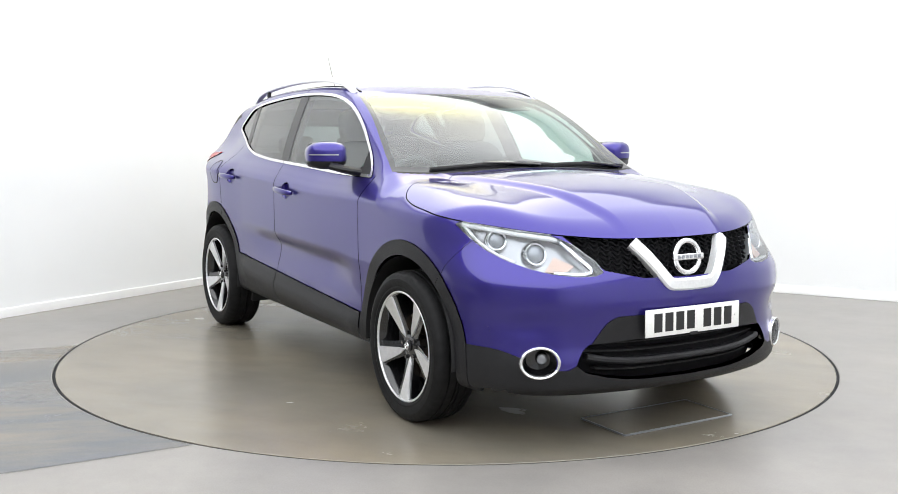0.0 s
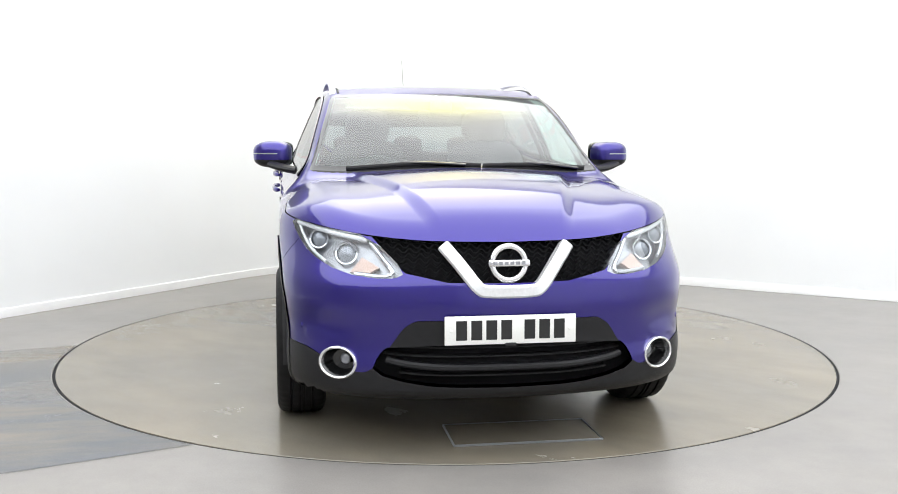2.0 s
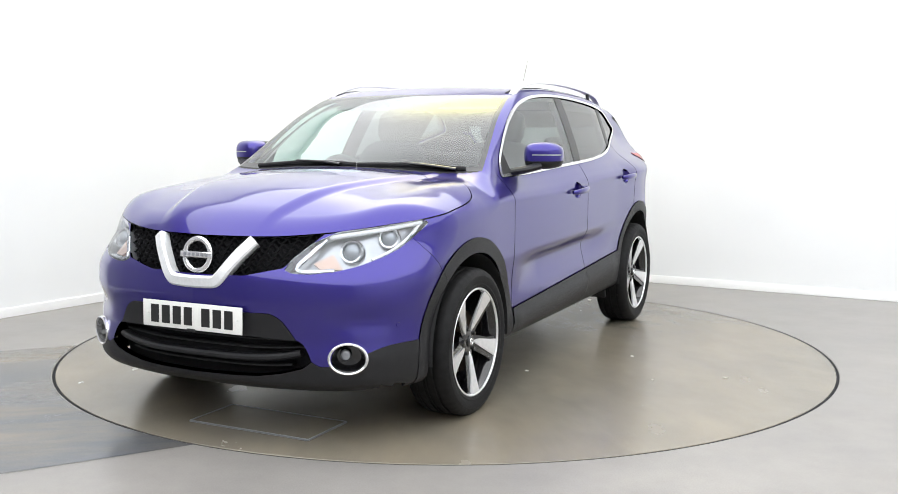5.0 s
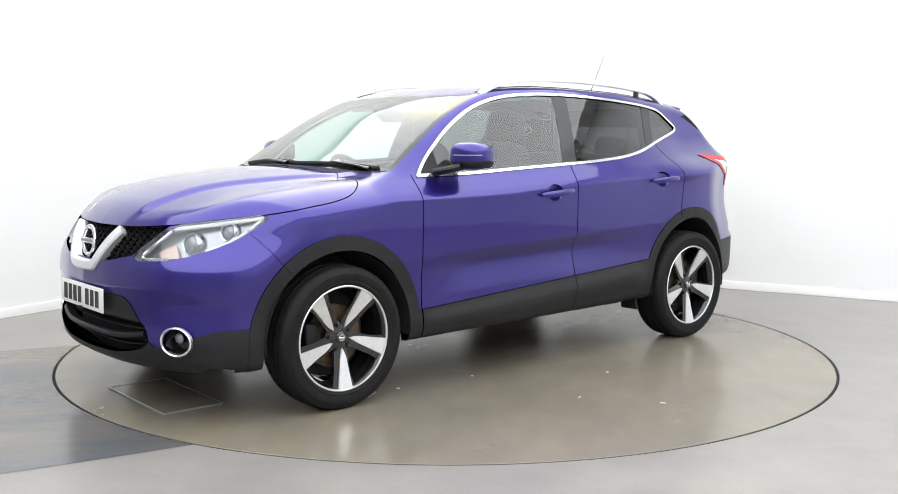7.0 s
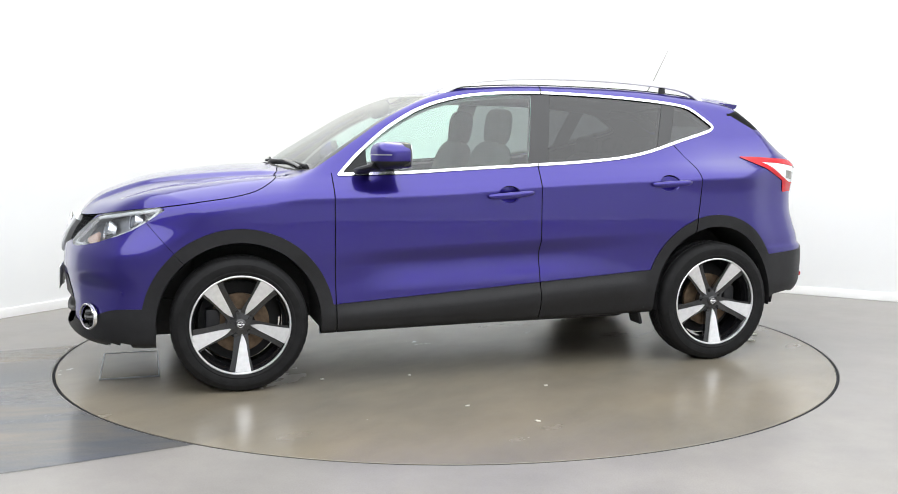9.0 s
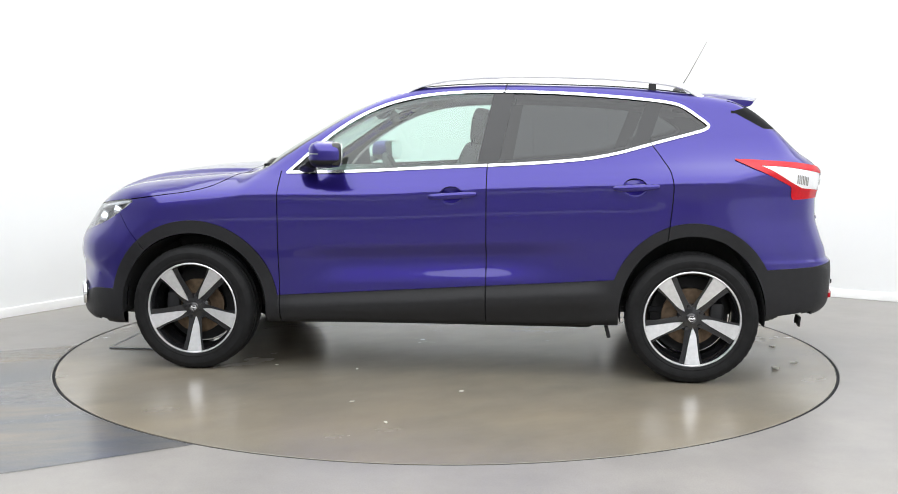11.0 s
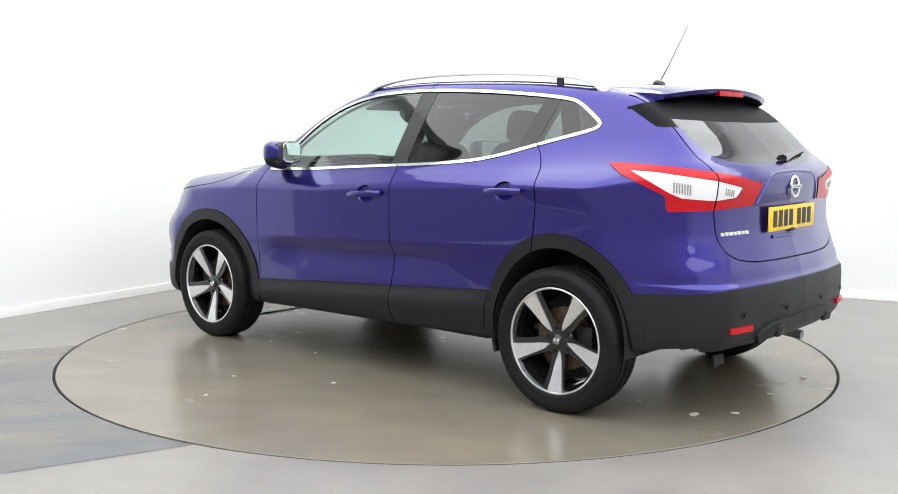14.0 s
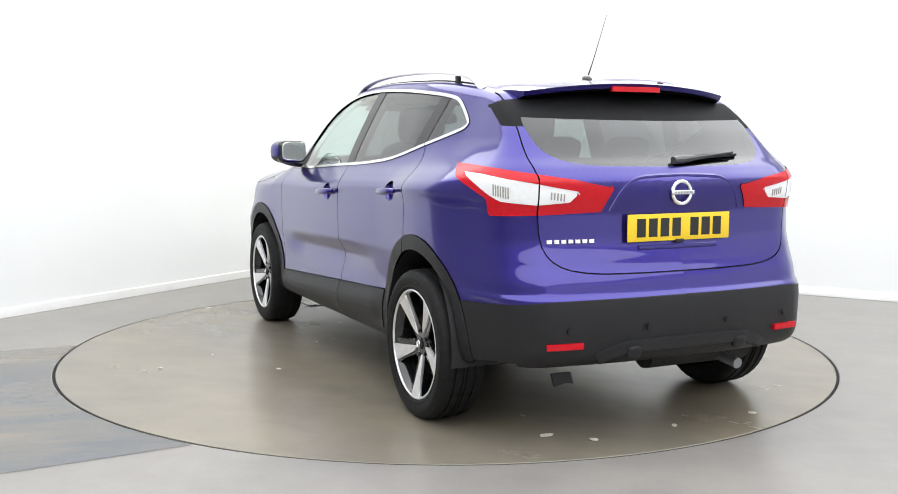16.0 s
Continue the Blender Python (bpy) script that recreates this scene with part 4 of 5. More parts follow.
# ---- wheels ----
def build_wheel(x, s):
    m = pose(x, s * WHEEL_Y, WHEEL_Z, -90 * s, 0, 0) @ pose(0, 0, 0, 0, 0, 0 if s > 0 else 180)
    bm = bmesh.new()
    # barrel, open to the outside
    lathe(bm, [(0.244, 0.092), (0.236, 0.09), (0.226, 0.075), (0.215, 0.02), (0.212, -0.09), (0.222, -0.095), (0.240, -0.09), (0.240, 0.08)], n=72)
    wheel = part("wheel", bm, GLOSS_BLACK, car, "alloy wheel with five machined spokes and black pockets")
    wheel.matrix_basis = m
    bm = bmesh.new()
    n = 150
    prof = [(0.238, 0.088), (0.250, 0.099), (0.262, 0.1035), (0.268, 0.1025), (0.285, 0.1075), (0.302, 0.106), (0.306, 0.1035), (0.318, 0.1), (0.328, 0.091), (0.334, 0.078), (0.3365, 0.062), (0.3365, 0.052), (0.330, 0.050), (0.330, 0.043), (0.3375, 0.041),
            (0.338, 0.014), (0.331, 0.012), (0.331, 0.005), (0.338, 0.003)]
    full = prof + [(r, -h) for r, h in prof[::-1]]
    rings = []
    for i, (r, h) in enumerate(full):
        shoulder = 0.075 < abs(h) < 0.101 and r > 0.315
        block = r > 0.335
        ring = []
        for k in range(n):
            d = 0.0
            if shoulder and k % 3 == 0:
                d = 0.0022
            if block and k % 3 == 0:
                d = 0.0015
            a = 2 * math.pi * k / n
            ring.append(bm.verts.new(((r - d) * math.cos(a), (r - d) * math.sin(a), h)))
        rings.append(ring)
    for a, b in zip(rings, rings[1:] + rings[:1]):
        for k in range(n):
            bm.faces.new((a[k], a[(k + 1) % n], b[(k + 1) % n], b[k]))
    part("tyre", bm, RUBBER, wheel, "black tyre with grooved tread", smooth=25)
    bm = bmesh.new()
    lathe(bm, [(0.2475, 0.0925), (0.2475, 0.0965), (0.244, 0.099), (0.2395, 0.098), (0.2375, 0.094), (0.2375, 0.088)], n=90)
    part("rim_lip", bm, MACHINED, wheel, "bright machined rim lip")
    blade = [(0.048, 0.010), (0.075, 0.024), (0.10, 0.031), (0.15, 0.036), (0.19, 0.040), (0.2355, 0.047), (0.2385, 0.02), (0.2385, -0.012), (0.234, -0.034), (0.19, -0.025), (0.15, -0.018), (0.10, -0.008), (0.06, 0.003)]
    back = [(0.03, -0.030), (0.03, 0.034), (0.10, 0.040), (0.17, 0.044), (0.232, 0.060), (0.236, 0.0), (0.230, -0.062), (0.17, -0.046), (0.10, -0.036)]
    for k in range(5):
        turn = pose(0, 0, 0, 0, 0, 90 + 72 * k)
        bm = bmesh.new()
        lo, hi = [], []
        for r, t in back:
            h = 0.052 + 0.034 * (r / 0.236) ** 1.5
            hi.append(bm.verts.new(turn @ Vector((r, t, h))))
            lo.append(bm.verts.new(turn @ Vector((r, t * 0.7, h - 0.045))))
        bm.faces.new(hi)
        bm.faces.new(lo[::-1])
        for i in range(len(back)):
            j = (i + 1) % len(back)
            bm.faces.new((lo[i], lo[j], hi[j], hi[i]))
        part("spoke_back", bm, GLOSS_BLACK, wheel)
        bm = bmesh.new()
        lo, hi = [], []
        for r, w in blade:
            t = w * (0.78 + 0.22 * r / 0.236)
            h = 0.060 + 0.034 * (r / 0.236) ** 1.5
            hi.append(bm.verts.new(turn @ Vector((r, t, h))))
            lo.append(bm.verts.new(turn @ Vector((r, t, h - 0.016))))
        top = bm.faces.new(hi)
        bm.faces.new(lo[::-1])
        for i in range(len(blade)):
            j = (i + 1) % len(blade)
            bm.faces.new((lo[i], lo[j], hi[j], hi[i]))
        bmesh.ops.bevel(bm, geom=list(top.edges), offset=0.0025, segments=1, affect="EDGES")
        part("spoke", bm, MACHINED, wheel, "machined silver spoke")
        bm = bmesh.new()
        cylinder(bm, 0.0095, 0.0085, 0.02, turn @ pose(0.053, -0.024, 0.058), 12)
        part("lug_nut", bm, GLOSS_BLACK, wheel)
    bm = bmesh.new()
    lathe(bm, [(0.001, 0.062), (0.03, 0.062), (0.062, 0.056), (0.074, 0.045), (0.074, 0.0), (0.001, 0.0)], n=40, closed=False)
    part("hub", bm, GLOSS_BLACK, wheel)
    bm = bmesh.new()
    lathe(bm, [(0.001, 0.073), (0.020, 0.072), (0.027, 0.067), (0.028, 0.058)], n=32, closed=False)
    cap = part("centre_cap", bm, GLOSS_BLACK, wheel)
    bm = bmesh.new()
    torus(bm, 0.014, 0.0028, pose(0, 0, 0.0735), 28, 6)
    box(bm, (0.036, 0.007, 0.003), pose(0, 0, 0.075), 0.001, 1)
    part("cap_emblem", bm, CHROME, wheel)
    bm = bmesh.new()
    lathe(bm, [(0.06, 0.005), (0.148, 0.005), (0.148, -0.015), (0.06, -0.015)], n=56)
    part("brake_disc", bm, STEEL, wheel, "worn brown brake disc")
    bm = bmesh.new()
    box(bm, (0.07, 0.15, 0.06), pose(0.13 if x > 0 else -0.13, 0, 0), 0.012)
    part("brake_caliper", bm, CLADDING, wheel)
    bm = bmesh.new()
    cylinder(bm, 0.2, 0.2, 0.01, pose(0, 0, -0.06), 40)
    part("back_plate", bm, MATT_BLACK, wheel)


for wx in (WHEEL_X, -WHEEL_X):
    for ws in (1, -1):
        build_wheel(wx, ws)


# ---- underside and wheel wells ----
def build_underside():
    bm = bmesh.new()
    box(bm, (1.66, 1.5, 0.10), pose(0, 0, 0.30), 0.03)
    part("floor_pan", bm, MATT_BLACK, car, "black underbody floor pan")
    bm = bmesh.new()
    box(bm, (0.66, 1.0, 0.12), pose(1.6, 0, 0.29), 0.03)
    part("engine_undertray", bm, MATT_BLACK, car)
    bm = bmesh.new()
    box(bm, (0.9, 1.0, 0.10), pose(-1.45, 0, 0.37), 0.03)
    part("boot_floor_pan", bm, MATT_BLACK, car)
    bm = bmesh.new()
    box(bm, (0.4, 1.1, 0.26), pose(1.72, 0, 0.55), 0.05)
    part("front_bulkhead", bm, MATT_BLACK, car)
    for x in (WHEEL_X, -WHEEL_X):
        bm = bmesh.new()
        cylinder(bm, 0.045, 0.045, 1.36, pose(x, 0, 0.30, 90), 16)
        part("axle_beam", bm, MATT_BLACK, car)
        for s in (1, -1):
            bm = bmesh.new()
            n, r = 30, 0.40
            sx = 1.0 if x > 0 else 1 / 1.10
            rz = 0.395 if x > 0 else 0.425
            a, b, c = [], [], []
            for k in range(n + 1):
                t = math.radians(-6 + 192 * k / n)
                px = x + r * sx * math.cos(t)
                pz = 0.34 + (rz * math.sin(t) if t > 0 and t < math.pi else r * math.sin(t))
                a.append(bm.verts.new((px, s * 0.50, pz)))
                b.append(bm.verts.new((px, s * 0.875, pz)))
            for k in range(n):
                bm.faces.new((a[k], a[k + 1], b[k + 1], b[k]))
            bm.faces.new(a)
            part("wheel_well", bm, MATT_BLACK, car)
    bm = bmesh.new()
    cylinder(bm, 0.075, 0.075, 0.55, pose(-1.78, -0.30, 0.31, 90), 20)
    part("silencer", bm, MATT_BLACK, car, "dark exhaust silencer")
    bm = bmesh.new()
    cylinder(bm, 0.024, 0.024, 0.14, pose(-1.88, -0.42, 0.262, 0, 84), 18)
    part("exhaust_tip", bm, LAMP_GREY, car)
    for x, y in ((-0.90, 0.74), (-0.90, -0.74)):
        bm = bmesh.new()
        box(bm, (0.02, 0.12, 0.07), pose(x, y, 0.245, 0, 14), 0.004, 1)
        part("air_deflector", bm, MATT_BLACK, car)


build_underside()


# ---- cabin ----
def build_cabin():
    def seat(y, x0, width, name, rest=True):
        bm = bmesh.new()
        superball(bm, (0.27, width / 2, 0.09), pose(x0 + 0.22, y, 0.62, 0, -6), 0.45)
        cushion = part(name, bm, FABRIC, car, "charcoal cloth seat cushion")
        bm = bmesh.new()
        superball(bm, (0.075, width / 2, 0.36), pose(x0 - 0.10, y, 0.88, 0, -15), 0.5)
        part("backrest", bm, FABRIC, cushion)
        if rest:
            bm = bmesh.new()
            superball(bm, (0.055, 0.135, 0.105), pose(x0 - 0.215, y, 1.315, 0, -8), 0.6)
            part("headrest", bm, FABRIC, cushion)
            for d in (-0.05, 0.05):
                bm = bmesh.new()
                cylinder(bm, 0.007, 0.007, 0.12, pose(x0 - 0.20, y + d, 1.20, 0, -8), 10)
                part("headrest_post", bm, CHROME, cushion)
    seat(0.36, 0.02, 0.50, "front_seat")
    seat(-0.36, 0.02, 0.50, "front_seat")
    bm = bmesh.new()
    superball(bm, (0.26, 0.66, 0.10), pose(-0.68, 0, 0.62), 0.35)
    bench = part("rear_seat", bm, FABRIC, car, "charcoal cloth rear bench")
    bm = bmesh.new()
    superball(bm, (0.08, 0.65, 0.33), pose(-1.0, 0, 0.83, 0, -18), 0.35)
    part("rear_backrest", bm, FABRIC, bench)
    for y, w in ((0.40, 0.12), (0, 0.10), (-0.40, 0.12)):
        bm = bmesh.new()
        superball(bm, (0.045, w, 0.065), pose(-1.10, y, 1.195, 0, -12), 0.5)
        part("rear_headrest", bm, FABRIC, bench)
    bm = bmesh.new()
    superball(bm, (0.30, 0.70, 0.20), pose(0.80, 0, 0.86, 0, 6), 0.35)
    dash = part("dashboard", bm, TRIM_DARK, car, "dark moulded dashboard")
    bm = bmesh.new()
    superball(bm, (0.16, 0.17, 0.05), pose(0.66, -0.37, 1.03), 0.5)
    part("instrument_hood", bm, TRIM_DARK, dash)
    bm = bmesh.new()
    box(bm, (0.03, 0.25, 0.15), pose(0.53, 0, 0.95, 0, -20), 0.012)
    part("centre_screen", bm, GLOSS_BLACK, dash)
    for y in (0.6, 0.12, -0.12, -0.62):
        bm = bmesh.new()
        box(bm, (0.02, 0.11, 0.055), pose(0.525, y, 0.98 if abs(y) > 0.3 else 1.02, 0, -15), 0.008)
        part("air_vent", bm, SATIN, dash)
    tilt = pose(0.40, -0.36, 0.985, 0, -62)
    bm = bmesh.new()
    torus(bm, 0.178, 0.016, tilt, 44, 10)
    wheel = part("steering_wheel", bm, TRIM_DARK, car)
    bm = bmesh.new()
    superball(bm, (0.06, 0.07, 0.03), tilt, 0.6)
    part("airbag_cover", bm, TRIM_DARK, wheel)
    for a in (0, 180, -90):
        bm = bmesh.new()
        box(bm, (0.13, 0.035, 0.015), tilt @ pose(0, 0, 0, 0, 0, a + 90) @ pose(0.1, 0, 0), 0.005, 1)
        part("wheel_spoke", bm, SATIN if a != -90 else TRIM_DARK, wheel)
    bm = bmesh.new()
    superball(bm, (0.012, 0.125, 0.035), pose(0.36, 0, 1.375, 0, 12), 0.5)
    mirror = part("cabin_mirror", bm, TRIM_DARK, car)
    bm = bmesh.new()
    superball(bm, (0.06, 0.06, 0.045), pose(0.42, 0, 1.415, 0, 20), 0.6)
    part("sensor_pod", bm, TRIM_DARK, mirror)
    for s in (1, -1):
        bm = bmesh.new()
        box(bm, (0.15, 0.36, 0.016), pose(0.21, s * 0.34, 1.435, 0, 14), 0.006, 1)
        part("sun_visor", bm, TRIM_GREY, car)
    bm = bmesh.new()
    box(bm, (0.45, 1.1, 0.02), pose(-1.42, 0, 1.02), 0.006, 1)
    part("parcel_shelf", bm, TRIM_DARK, car)
    bm = bmesh.new()
    box(bm, (2.3, 1.50, 0.03), pose(-0.3, 0, 0.36), 0.005, 1)
    part("cabin_carpet", bm, FABRIC, car)
    bm = bmesh.new()
    box(bm, (0.55, 0.24, 0.20), pose(0.2, 0, 0.60), 0.03)
    part("centre_console", bm, TRIM_DARK, car)


build_cabin()


# ---- nose ----
def emblem(m, r, parent):
    bm = bmesh.new()
    torus(bm, r, r * 0.17, m, 48, 10, 0.7)
    ring = part("emblem_ring", bm, CHROME, parent, "round chrome badge")
    bm = bmesh.new()
    box(bm, (r * 2.5, r * 0.40, 0.012), m @ pose(0, 0, 0.006), 0.004)
    part("emblem_bar", bm, CHROME, ring)
    bm = bmesh.new()
    for k in range(6):
        box(bm, (r * 0.22, r * 0.20, 0.002), m @ pose((k - 2.5) * r * 0.34, 0, 0.0128))
    tagged(part("emblem_marks", bm, LAMP_GREY, ring), kind="stuff")


def build_nose():
    # grille: dark backing, wavy bars, chrome vee, badge
    bm = bmesh.new()
    cols = np.linspace(-0.54, 0.54, 37)
    grid = []
    for y in cols:
        grid.append([bm.verts.new(p) for p in on_nose_all([(y, z, -0.075) for z in (0.66, 0.72, 0.79, 0.86, 0.90)])])
    for a, b in zip(grid, grid[1:]):
        for i in range(4):
            bm.faces.new((a[i], b[i], b[i + 1], a[i + 1]))
    grille = part("grille", bm, SEAM, car, "black mesh grille")
    for r in range(9):
        z = 0.708 + 0.0178 * r
        half = min(0.385 + 0.14 * (z - 0.725) / 0.14, 0.51) if z > 0.72 else 0.26
        n = int(half * 2 / 0.0115)
        pts = []
        for k in range(n + 1):
            y = -half + 2 * half * k / n
            w = 0.0068 * math.copysign(1, math.sin(math.pi * (k + 0.5) / 2 + (math.pi if r % 2 else 0)))
            pts.append((y, z + w, -0.028))
        bm = bmesh.new()
        sweep(bm, on_nose_all(pts), [(-0.0022, -0.008), (0.0022, -0.008), (0.0022, 0.006), (-0.0022, 0.006)], Vector((1, 0, 0)))
        part("grille_bar", bm, DEEP_BLACK, grille)
    line = smooth_path([(0, 0.250, 0.838), (0, 0.190, 0.766), (0, 0.122, 0.672), (0, 0.09, 0.666), (0, 0.0, 0.664), (0, -0.09, 0.666), (0, -0.122, 0.672), (0, -0.190, 0.766), (0, -0.250, 0.838)], 3)
    pts = on_nose_all([(p.y, p.z, 0.004) for p in line])
    bm = bmesh.new()
    sweep(bm, pts, lambda t: [(-0.025, -0.03), (-0.025, 0.006), (-0.017, 0.014), (0.017, 0.014), (0.025, 0.006), (0.025, -0.03)], Vector((1, 0, 0)))
    part("grille_vee", bm, SATIN, car, "broad bright chrome vee")
    p = on_nose(0, 0.772, 0.006)
    emblem(facing(p, Vector((1, 0, 0.12))), 0.066, car)
    # number plate
    number_plate(facing(on_nose(0, 0.519, 0.020), Vector((1, 0, 0.02))), PLATE_WHITE, "white number plate with dark characters")
    # lower intake
    bm = bmesh.new()
    grid = []
    for y in np.linspace(-0.56, 0.56, 33):
        grid.append([bm.verts.new(p) for p in on_nose_all([(y, z, -0.10) for z in (0.25, 0.33, 0.41, 0.48)])])
    for a, b in zip(grid, grid[1:]):
        for i in range(3):
            bm.faces.new((a[i], b[i], b[i + 1], a[i + 1]))
    intake = part("lower_intake", bm, SEAM, front_skirt, "black recessed intake")
    for z0, half, sag in ((0.362, 0.475, 0.03), (0.40, 0.48, 0.012), (0.435, 0.47, 0.006), (0.325, 0.42, 0.012)):
        pts = on_nose_all([(y, z0 + sag * (y / half) ** 4, -0.02 if z0 == 0.362 else -0.06) for y in np.linspace(-half, half, 41)])
        bm = bmesh.new()
        hgt = 0.013 if z0 == 0.362 else 0.005
        sweep(bm, pts, [(-hgt, -0.03), (hgt, -0.03), (hgt, 0.004), (hgt * 0.4, 0.012), (-hgt * 0.4, 0.012), (-hgt, 0.004)], Vector((1, 0, 0)))
        part("intake_slat", bm, CLADDING if z0 == 0.362 else MATT_BLACK, front_skirt)
    # fog lamps
    for s in (1, -1):
        p = on_nose(s * FOG[0], FOG[1], 0.0)
        n = outward(p)
        n = Vector((n.x, n.y * 0.8, 0.0)).normalized()
        m = facing(p, n)
        bm = bmesh.new()
        lathe(bm, [(0.066, 0.002), (0.068, -0.004), (0.067, 0.009), (0.063, 0.013), (0.058, 0.009), (0.057, -0.02)], m @ Matrix.Diagonal((1.22, 0.97, 1, 1)), 44, closed=False)
        ring = part("fog_lamp", bm, CHROME, front_skirt, "fog lamp in a chrome ring")
        bm = bmesh.new()
        lathe(bm, [(0.060, 0.0), (0.054, -0.03), (0.040, -0.055), (0.001, -0.06)], m @ Matrix.Diagonal((1.22, 0.97, 1, 1)), 36, closed=False)
        part("fog_bowl", bm, GLOSS_BLACK, front_skirt)
        bm = bmesh.new()
        ball(bm, (0.022, 0.022, 0.010), m @ pose(-0.014 * s, 0.008, -0.040))
        part("fog_lens", bm, LAMP_GREY, front_skirt)
    # parking sensors
    for y in (0.80, -0.80):
        p = on_nose(y, 0.50, 0)
        bm = bmesh.new()
        cylinder(bm, 0.011, 0.010, 0.006, facing(p, outward(p)), 20)
        part("parking_sensor", bm, PAINT, front_bumper)


def number_plate(m, mat, label):
    bm = bmesh.new()
    box(bm, (0.520, 0.112, 0.006), m, 0.002, 2)
    plate = part("number_plate", bm, mat, car, label)
    gap = [-0.206, -0.147, -0.088, -0.029, 0.063, 0.122, 0.181]
    for k, x in enumerate(gap):
        bm = bmesh.new()
        box(bm, (0.043, 0.076, 0.0012), m @ pose(x + 0.012, 0.0, 0.0035))
        part("character_bar", bm, PLATE_BLACK, plate)
    for x in (-0.235, 0.235):
        bm = bmesh.new()
        cylinder(bm, 0.006, 0.005, 0.004, m @ pose(x, 0, 0.004), 14)
        part("screw_cap", bm, mat, plate)
    bm = bmesh.new()
    box(bm, (0.045, 0.014, 0.012), m @ pose(0.0, -0.058, 0.002), 0.003, 1)
    part("plate_clip", bm, MATT_BLACK, plate)


def build_headlamp(s):
    lamp = tagged_lamps[s]
    # two projectors in bright rings, a light blade along the top, an amber corner
    for u, z, r in ((0.765, 0.853, 0.040), (0.935, 0.810, 0.045)):
        p = on_corner(u, z, 1, s, -0.040)
        n = (outward(p) + Vector((1.2, 0, 0))).normalized()
        m = facing(p, n)
        bm = bmesh.new()
        lathe(bm, [(r * 0.80, 0.0), (r * 0.86, 0.016), (r, 0.018), (r * 1.12, 0.008), (r * 1.15, -0.02)], m, 36, closed=False)
        part("projector_ring", bm, LAMP_SILVER, lamp, "bright projector ring")
        bm = bmesh.new()
        ball(bm, (r * 0.82, r * 0.82, r * 0.5), m @ pose(0, 0, 0.0))
        part("projector", bm, PROJECTOR, lamp)
    top = [(0.62, 0.908), (0.72, 0.897), (0.834, 0.882), (0.95, 0.868), (1.02, 0.859)]
    bm = bmesh.new()
    pts = smooth_path([on_corner(u, z, 1, s, -0.016) for u, z in top], 2)
    sweep(bm, pts, oval(0.010, 0.009, 10), Vector((1, 0, 0)))
    part("light_blade", bm, WHITE_LENS, lamp, "white daytime running light blade")
    low = [(0.63, 0.90), (0.675, 0.855), (0.765, 0.803), (0.86, 0.772)]
    bm = bmesh.new()
    pts = smooth_path([on_corner(u, z, 1, s, -0.020) for u, z in low], 2)
    sweep(bm, pts, oval(0.007, 0.007, 10), Vector((1, 0, 0)))
    part("light_blade", bm, WHITE_LENS, lamp)
    bm = bmesh.new()
    pts = smooth_path([on_corner(u, z, 1, s, -0.014) for u, z in ((1.035, 0.850), (1.10, 0.795), (1.175, 0.737), (1.14, 0.722), (1.02, 0.732))], 2)
    sweep(bm, pts, oval(0.010, 0.008, 8), Vector((1, 0, 0)))
    part("inner_bezel", bm, LAMP_SILVER, lamp)
    bm = bmesh.new()
    a = [on_corner(u, z, 1, s, -0.032) for u, z in ((1.015, 0.80), (1.10, 0.765), (1.07, 0.742), (0.985, 0.745))]
    b = [on_corner(u, z, 1, s, -0.048) for u, z in ((1.015, 0.80), (1.10, 0.765), (1.07, 0.742), (0.985, 0.745))]
    va, vb = [bm.verts.new(p) for p in a], [bm.verts.new(p) for p in b]
    bm.faces.new(va)
    bm.faces.new(vb[::-1])
    for i in range(4):
        bm.faces.new((va[i], vb[i], vb[(i + 1) % 4], va[(i + 1) % 4]))
    part("indicator_reflector", bm, AMBER, lamp, "pale amber indicator reflector")


PROJECTOR = material("dark_projector_glass", (0.25, 0.27, 0.30), 0.05, 0.3, coat=1.0)
tagged_lamps = {1 if o.data.vertices[0].co.y > 0 else -1: o for o in car.children if o.name.startswith("headlamp")}
build_nose()
for lamp_side in (1, -1):
    build_headlamp(lamp_side)


